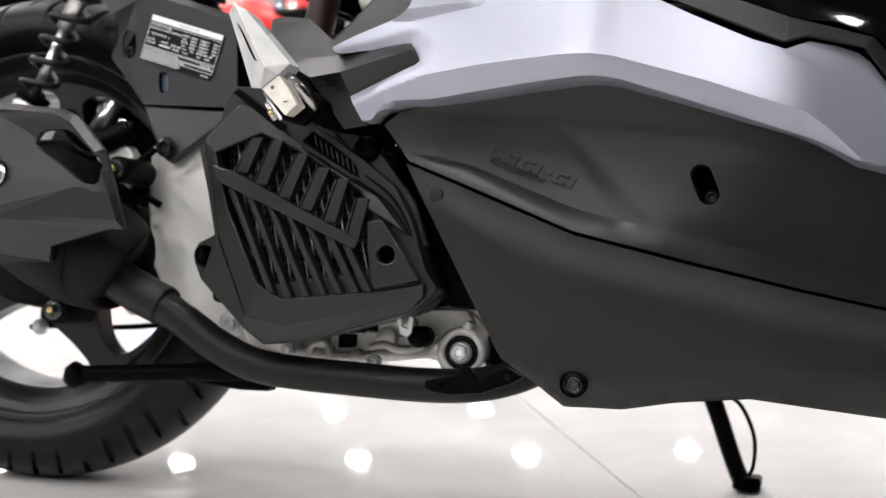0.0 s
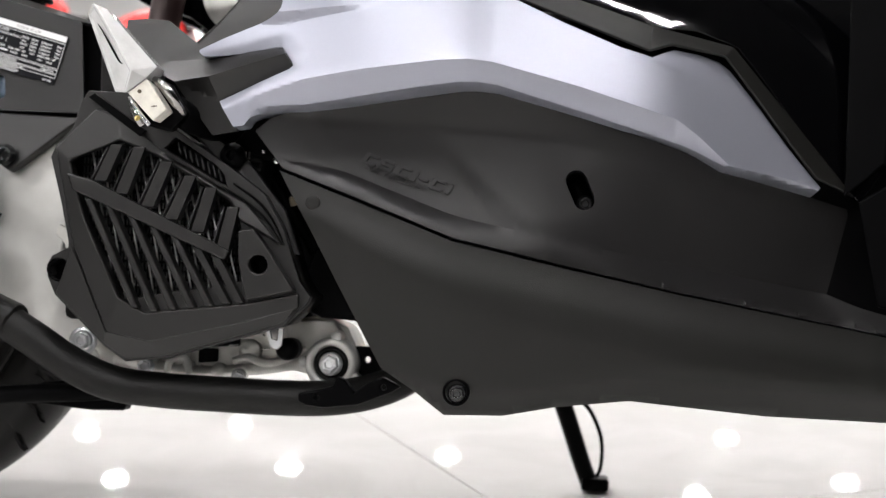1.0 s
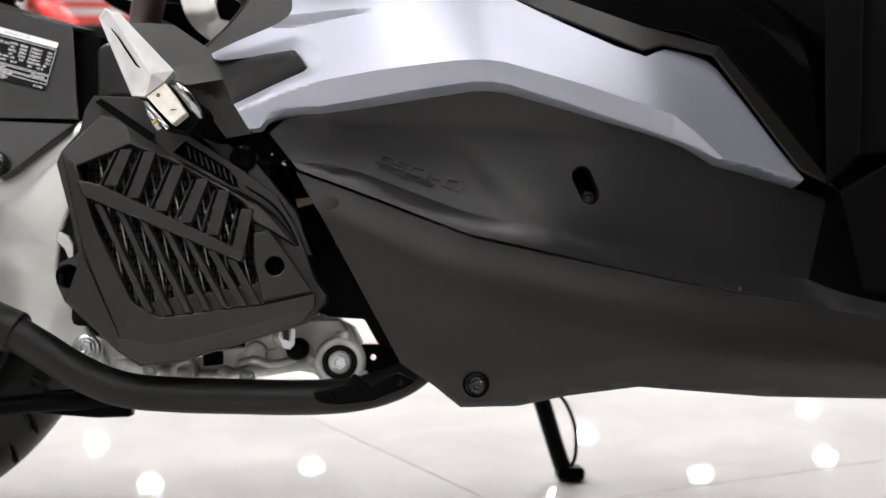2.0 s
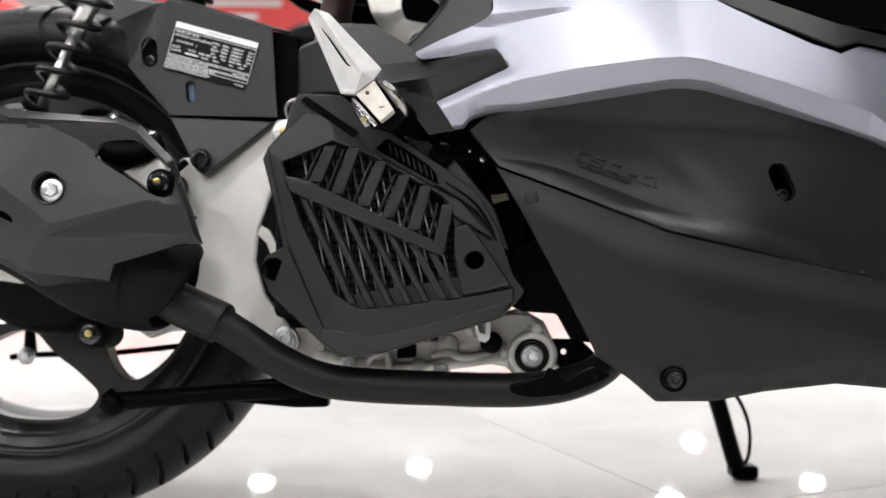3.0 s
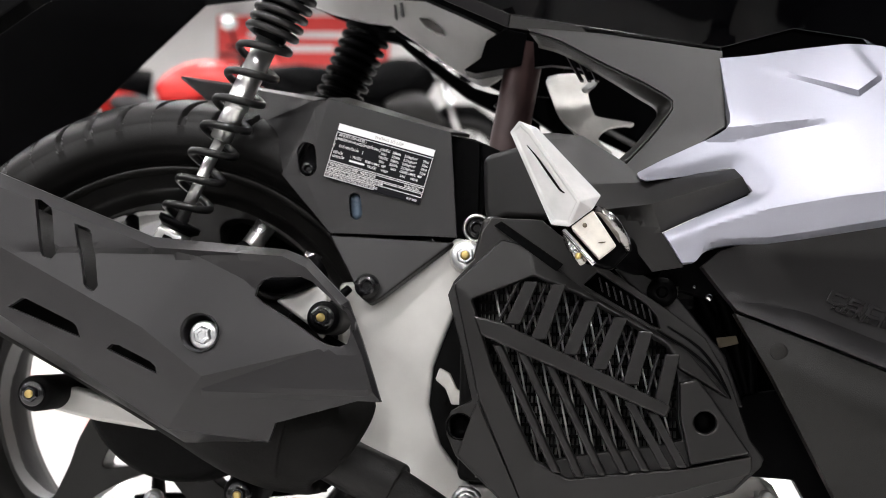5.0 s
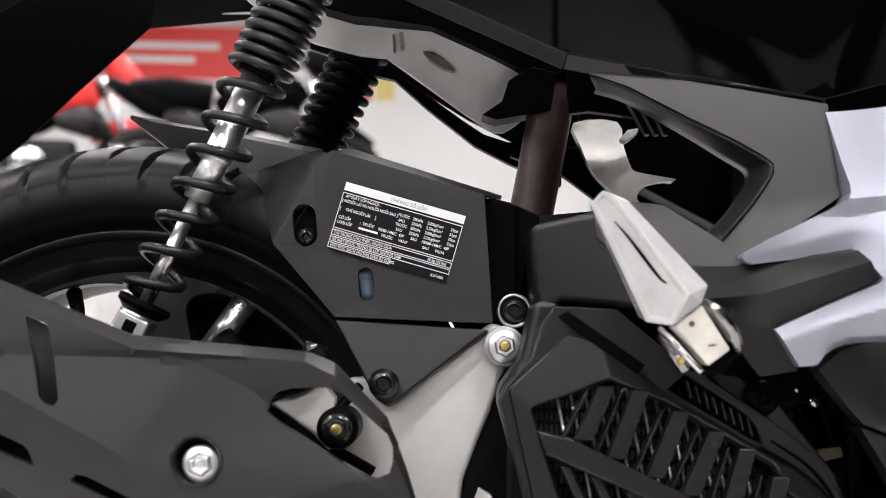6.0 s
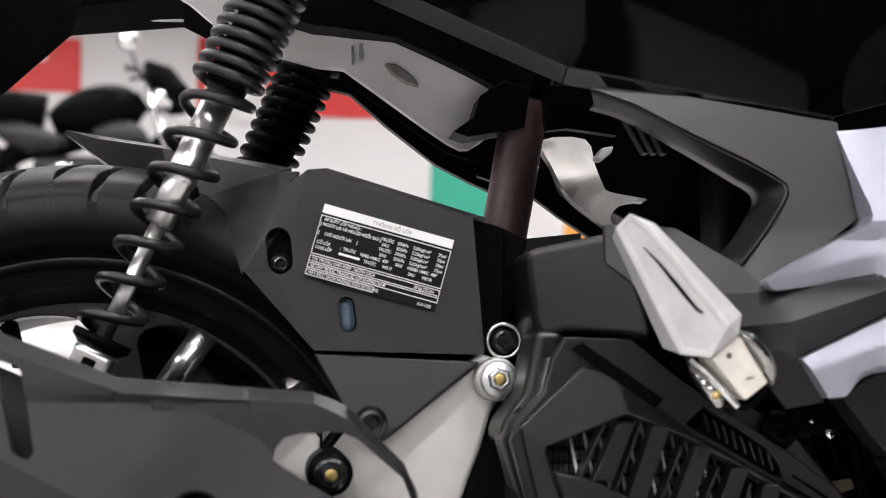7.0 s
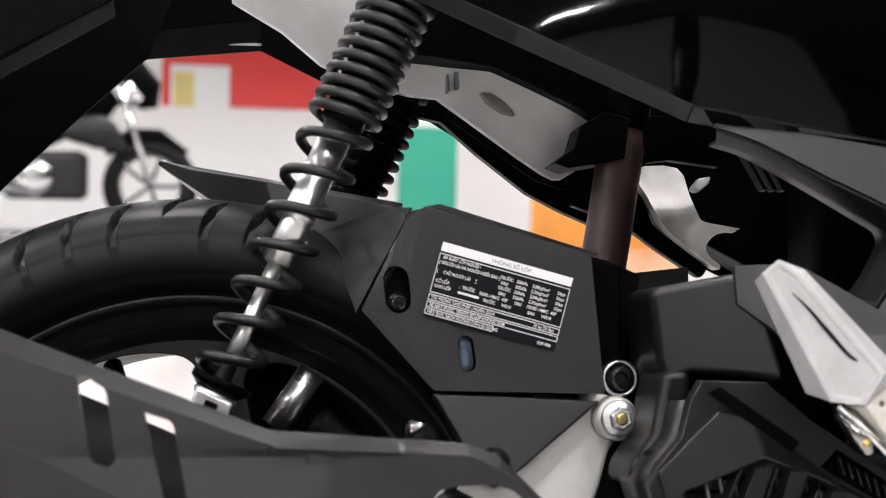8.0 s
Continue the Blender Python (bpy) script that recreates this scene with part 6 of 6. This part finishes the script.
def stands(s):
    e = empty("side_stand", s)
    part("leg", sweep(spline([(0.682, 0.16, 0.15), (0.697, 0.175, 0.11), (0.714, 0.195, 0.06), (0.724, 0.208, 0.034)], 6), 0.0095, 16), PLASTIC_BLACK, e, "black steel stand leg")
    part("foot", shift(box(-0.014, 0.016, -0.02, 0.02, -0.008, 0.006), 0.729, 0.212, 0.035), PLASTIC_BLACK, e, bevel=0.004, seg=3)
    part("return_wire", sweep(spline([(0.705, 0.185, 0.13), (0.722, 0.19, 0.115), (0.735, 0.20, 0.085), (0.736, 0.205, 0.055), (0.731, 0.208, 0.040)], 6), 0.0022, 8), PLASTIC_BLACK, e)
    m = empty("centre_stand", s)
    part("leg", sweep(spline([(0.105, -0.115, 0.121), (0.14, -0.113, 0.124), (0.22, -0.108, 0.131), (0.27, -0.10, 0.134), (0.36, -0.08, 0.145)], 6), 0.0085, 14), PLASTIC_BLACK, m, "black steel stand leg")
    part("foot_pad", sweep([(0.098, -0.118, 0.112), (0.104, -0.118, 0.120), (0.110, -0.118, 0.127)], [0.008, 0.0125, 0.010], 16), PLASTIC_BLACK, m)
    plate("gusset", [(0.20, 0.122), (0.27, 0.117), (0.30, 0.118), (0.30, 0.150), (0.22, 0.140)], -0.10, 0.02, PLASTIC_BLACK, m, bevel=0.003)
    part("far_leg", sweep([(0.10, 0.115, 0.121), (0.30, 0.10, 0.135)], 0.0085, 12), PLASTIC_BLACK, m)
    b = empty("engine_bracket", s)
    plate("frame_bracket", [(0.463, 0.248), (0.466, 0.214), (0.478, 0.2085), (0.509, 0.207), (0.522, 0.184), (0.540, 0.181), (0.535, 0.25), (0.500, 0.275), (0.470, 0.27)], -0.112, 0.02, PLASTIC_BLACK, b, bevel=0.002)
    plate("lower_bracket", [(0.467, 0.144), (0.468, 0.137), (0.475, 0.134), (0.490, 0.1325), (0.519, 0.136), (0.548, 0.148), (0.556, 0.153), (0.540, 0.161), (0.528, 0.156), (0.516, 0.147), (0.508, 0.157), (0.501, 0.160), (0.497, 0.151), (0.481, 0.147)], -0.152, 0.012, PLASTIC_BLACK, b, holes=[circle(0.484, 0.141, 0.0022, 12), circle(0.541, 0.152, 0.0025, 12)], bevel=0.002)
    plate("bracket_web", [(0.504, 0.184), (0.532, 0.184), (0.552, 0.165), (0.546, 0.148), (0.520, 0.138), (0.497, 0.143), (0.509, 0.167)], -0.084, 0.012, PLASTIC_BLACK, b, holes=[circle(0.5165, 0.172, 0.0028, 12)], bevel=0.002)
    plate("earth_tab", [(0.448, 0.313), (0.463, 0.315), (0.465, 0.309), (0.450, 0.305)], -0.13, 0.003, STAIN_TAB, b, label="dull tan metal tab", bevel=0.0006)
    part("drain_hose", sweep(spline([(0.490, -0.098, 0.245), (0.505, -0.100, 0.222), (0.525, -0.100, 0.213), (0.545, -0.095, 0.214)], 6), 0.0035, 10), PLASTIC_BLACK, b)
    part("brake_arm", sweep(spline([(-0.055, 0.05, 0.154), (-0.03, 0.05, 0.157), (0.05, 0.055, 0.160), (0.12, 0.06, 0.168)], 5), 0.003, 8), PLASTIC_BLACK, b)
    part("brake_lever", sweep([(-0.032, 0.045, 0.156), (-0.032, 0.04, 0.19)], [0.007, 0.005], 12), DARK, b)
    bolt("lever_bolt", b, -0.032, 0.03, 0.156, 0.006, 0.009, ZINC)
    for k in range(4):
        part("hose", sweep(spline([(0.405 + 0.016 * k, -0.12, 0.375), (0.43 + 0.014 * k, -0.115, 0.33), (0.465 + 0.004 * k, -0.105, 0.275), (0.482, -0.10, 0.240 - 0.004 * k)], 6), 0.0055, 10), PLASTIC_BLACK, b)
    plate("front_case", [(0.40, 0.36), (0.43, 0.372), (0.45, 0.33), (0.485, 0.235), (0.475, 0.222), (0.44, 0.25)], -0.10, 0.03, DARK, b)
    plate("rear_wall", [(0.40, 0.38), (0.60, 0.38), (0.60, 0.222), (0.47, 0.222), (0.44, 0.24)], -0.045, 0.02, DARK, b, bevel=0)
    bolt("bolt", b, 0.405, -0.165, 0.345, 0.006, 0.011, PLASTIC_BLACK, socket=True)
    # trim strip between radiator cover and cowl
    plate("seal_strip", [(0.37, 0.362), (0.385, 0.362), (0.415, 0.345), (0.452, 0.300), (0.466, 0.262), (0.458, 0.262), (0.435, 0.302), (0.41, 0.322)], -0.158, 0.006, PLASTIC, b, bevel=0.002)


rear_wheel(scooter)
muffler(scooter)
fender = rear_fender(scooter)
label_sheet(fender)
swing_arm(scooter)
radiator_cover(scooter)
shock(scooter, 0.012, -0.085, 0.385, 0.118, 0.622)
shock(scooter, 0.050, 0.095, 0.385, 0.150, 0.622, False)
indicator(scooter)
side_cowl(scooter)
mud_case(scooter)
silver_cover(scooter)
side_panels(scooter)
upper_body(scooter)
tunnel(scooter)
stands(scooter)


# ---- far side of the showroom ----
def board(name, x0, x1, z0, z1, y, mat, label, cat="sign"):
    e = empty(name, None, pose(0, y, 0))
    part("sheet", box(x0, x1, -0.02, 0.0, z0, z1), mat, e, smooth=False, bevel=0.004)
    part("edge_rail", box(x0 - 0.02, x1 + 0.02, -0.03, 0.0, z1, z1 + 0.03), WALL, e, smooth=False)
    return tagged(e, label, cat)


def far_motorbike(x, y, turn, mat, label, trim):
    """A parked motorbike, far off."""
    e = empty("motorbike", None, pose(x, y, 0.26, 0, 0, turn))
    for wx in (-0.62, 0.62):
        w = part("wheel", shift(lathe([(0.20, -0.04), (0.27, -0.05), (0.295, -0.02), (0.295, 0.02), (0.27, 0.05), (0.20, 0.04)], 28, closed=True), wx, 0, 0.295), RUBBER, e, "black tyre")
        part("rim", shift(lathe([(0.205, -0.03), (0.205, 0.03), (0.18, 0.03), (0.18, -0.03)], 28, closed=True), wx, 0, 0.295), CLIP, w)
        for k in range(5):
            a = 2 * math.pi * k / 5
            part("spoke", sweep([(wx, 0, 0.295), (wx + 0.185 * math.cos(a), 0, 0.295 + 0.185 * math.sin(a))], 0.012, 8), RIM, w)
    part("engine", box(-0.26, 0.24, -0.15, 0.15, 0.20, 0.50), PLASTIC_FINE, e, bevel=0.05, seg=3)
    part("engine_cover", shift(lathe([(0.05, -0.19), (0.11, -0.18), (0.13, -0.14)], 20), -0.08, 0, 0.34), CHROME, e)
    part("frame", sweep(spline([(-0.62, 0, 0.30), (-0.35, 0, 0.52), (0.0, 0, 0.60), (0.40, 0, 0.86)], 5), 0.07, 12), PLASTIC_BLACK, e)
    part("radiator_shroud", sweep(spline([(0.10, -0.13, 0.62), (0.30, -0.16, 0.62), (0.46, -0.12, 0.52)], 4), [0.05, 0.07, 0.09, 0.10, 0.11, 0.10, 0.08, 0.05, 0.03], 14), trim, e)
    part("side_cover", sweep(spline([(-0.48, -0.10, 0.66), (-0.28, -0.13, 0.60), (-0.06, -0.12, 0.58)], 4), [0.03, 0.06, 0.08, 0.09, 0.09, 0.08, 0.07, 0.05, 0.03], 14), trim, e)
    tank = spline([(-0.16, 0, 0.70, 0.07), (-0.02, 0, 0.76, 0.13), (0.14, 0, 0.80, 0.155), (0.28, 0, 0.80, 0.14), (0.38, 0, 0.74, 0.05)], 6)
    part("tank", sweep([q[:3] for q in tank], [q[3] for q in tank], 20), mat, e)
    part("mirror", shift(lathe([(0.02, -0.02), (0.06, -0.012), (0.06, 0.012)], 16), 0.30, -0.30, 1.20), CHROME, e)
    part("mirror_stalk", sweep([(0.36, -0.24, 1.03), (0.30, -0.30, 1.20)], 0.008, 8), PLASTIC_BLACK, e)
    part("screen_cowl", sweep(spline([(0.40, 0, 1.10, 0.03), (0.50, 0, 1.02, 0.09), (0.58, 0, 0.90, 0.11), (0.60, 0, 0.78, 0.06)], 4) and [(0.40, 0, 1.10), (0.50, 0, 1.02), (0.58, 0, 0.90), (0.60, 0, 0.78)], [0.03, 0.09, 0.11, 0.06], 14), mat, e)
    part("seat", sweep([(-0.72, 0, 0.84), (-0.5, 0, 0.80), (-0.2, 0, 0.76)], [0.05, 0.11, 0.12], 14), PLASTIC_BLACK, e)
    part("tail", sweep([(-0.85, 0, 0.86), (-0.6, 0, 0.74), (-0.3, 0, 0.66)], [0.04, 0.09, 0.10], 14), mat, e)
    part("fork", sweep([(0.62, -0.09, 0.295), (0.42, -0.09, 0.95)], 0.025, 12), CHROME, e)
    part("fork", sweep([(0.62, 0.09, 0.295), (0.42, 0.09, 0.95)], 0.025, 12), CHROME, e)
    part("headlamp", shift(lathe([(0.02, -0.09), (0.09, -0.06), (0.10, 0.03), (0.08, 0.05)], 20), 0.52, 0, 0.88, Matrix.Rotation(radians(90), 4, "Z")), CHROME, e)
    part("handlebar", sweep(spline([(0.30, -0.36, 1.03), (0.38, -0.2, 1.02), (0.42, 0, 0.97), (0.38, 0.2, 1.02), (0.30, 0.36, 1.03)], 5), 0.014, 10), PLASTIC_BLACK, e)
    part("mudguard", sweep([(0.34, 0, 0.50), (0.50, 0, 0.60), (0.66, 0, 0.60), (0.84, 0, 0.50)], [0.03, 0.06, 0.06, 0.03], 12), mat, e)
    part("silencer", sweep([(-0.1, -0.16, 0.25), (-0.4, -0.18, 0.30), (-0.8, -0.19, 0.42)], [0.03, 0.05, 0.055], 14), CHROME, e)
    return tagged(e, label, "motorbike", group="parked motorbikes")


board("red_sign", -0.72, 2.08, 1.57, 2.5, 15.97, RED, "red sign board fixed on the white far wall")
poster = empty("wall_poster", None, pose(0, 15.94, 0))
part("sheet", box(-0.62, 0.08, -0.01, 0.0, 1.48, 2.06), WALL, poster, smooth=False)
part("yellow_patch", box(-0.58, -0.34, -0.016, -0.010, 1.56, 1.98), YELLOW, poster, smooth=False)
tagged(poster, "white and yellow poster on the red sign", "poster")
left_sign = board("red_sign", -4.3, -2.1, 1.78, 2.42, 15.97, RED, "red sign board with pale writing on the far wall")
for k in range(2):
    part("writing_bar", box(-3.9 + 0.1 * k, -2.5 - 0.3 * k, -0.026, -0.021, 2.14 - 0.17 * k, 2.22 - 0.17 * k), WHITE_INK, left_sign, smooth=False)
board("green_panel", 1.9, 2.55, 0.0, 1.3, 14.0, GREEN, "green display panel standing on the floor", "panel")
board("orange_panel", 3.4, 5.2, 0.0, 0.74, 14.0, ORANGE, "low orange display panel on the floor", "panel")
board("blue_panel", -6.6, -6.1, 1.6, 1.85, 15.97, BLUE, "blue sign board on the far wall")
far_motorbike(-1.05, 7.9, 4, PLASTIC_BLACK, "black and chrome motorbike parked on a low grey podium", RIM)
far_motorbike(-2.45, 8.2, 20, RED, "red and black motorbike parked on a low grey podium", PLASTIC_FINE)
far_motorbike(-3.5, 7.9, 25, RED, "red motorbike parked on a low grey podium beside another", WALL)
far_motorbike(-4.7, 8.1, 15, BLUE, "blue and black motorbike parked at the podium's end", PLASTIC_FINE)
podium = part("podium", box(-6.5, -0.1, 7.2, 9.2, 0.0, 0.26), PODIUM, None, bevel=0.02)
tagged(podium, "low grey display podium on the tiles", "podium")


# ---- floor tiles, nearest last ----
def tiles():
    floor = bpy.data.objects["floor"]
    g = 0.0015
    bm = box(-0.4 + g, 0.4 - g, -0.4 + g, 0.4 - g, -0.006, 0.003)
    me = bpy.data.meshes.new("tile")
    bm.to_mesh(me)
    bm.free()
    me.materials.append(TILE)
    turn = radians(27)
    c, s = math.cos(turn), math.sin(turn)
    far = bmesh.new()
    for i in range(-30, 31):
        for j in range(-30, 31):
            x, y = 0.12 + 0.8 * (i * c - j * s), 0.25 + 0.8 * (i * s + j * c)
            if abs(x) > 15 or y < -9 or y > 15:
                continue
            if abs(x) < 5 and -2.0 < y < 8.5:
                ob = new("tile", me)
                ob.parent = floor
                ob.matrix_basis = pose(x, y, -0.003, 0, 0, 27)
            else:
                q = box(-0.4 + g, 0.4 - g, -0.4 + g, 0.4 - g, -0.006, 0.003)
                vs = [far.verts.new(pose(x, y, -0.003, 0, 0, 27) @ v.co) for v in q.verts]
                q.verts.index_update()
                for f in q.faces:
                    far.faces.new([vs[v.index] for v in f.verts])
                q.free()
    ob = part("far_tiles", far, TILE, floor, smooth=False)
    ob["kind"] = "stuff"


tiles()
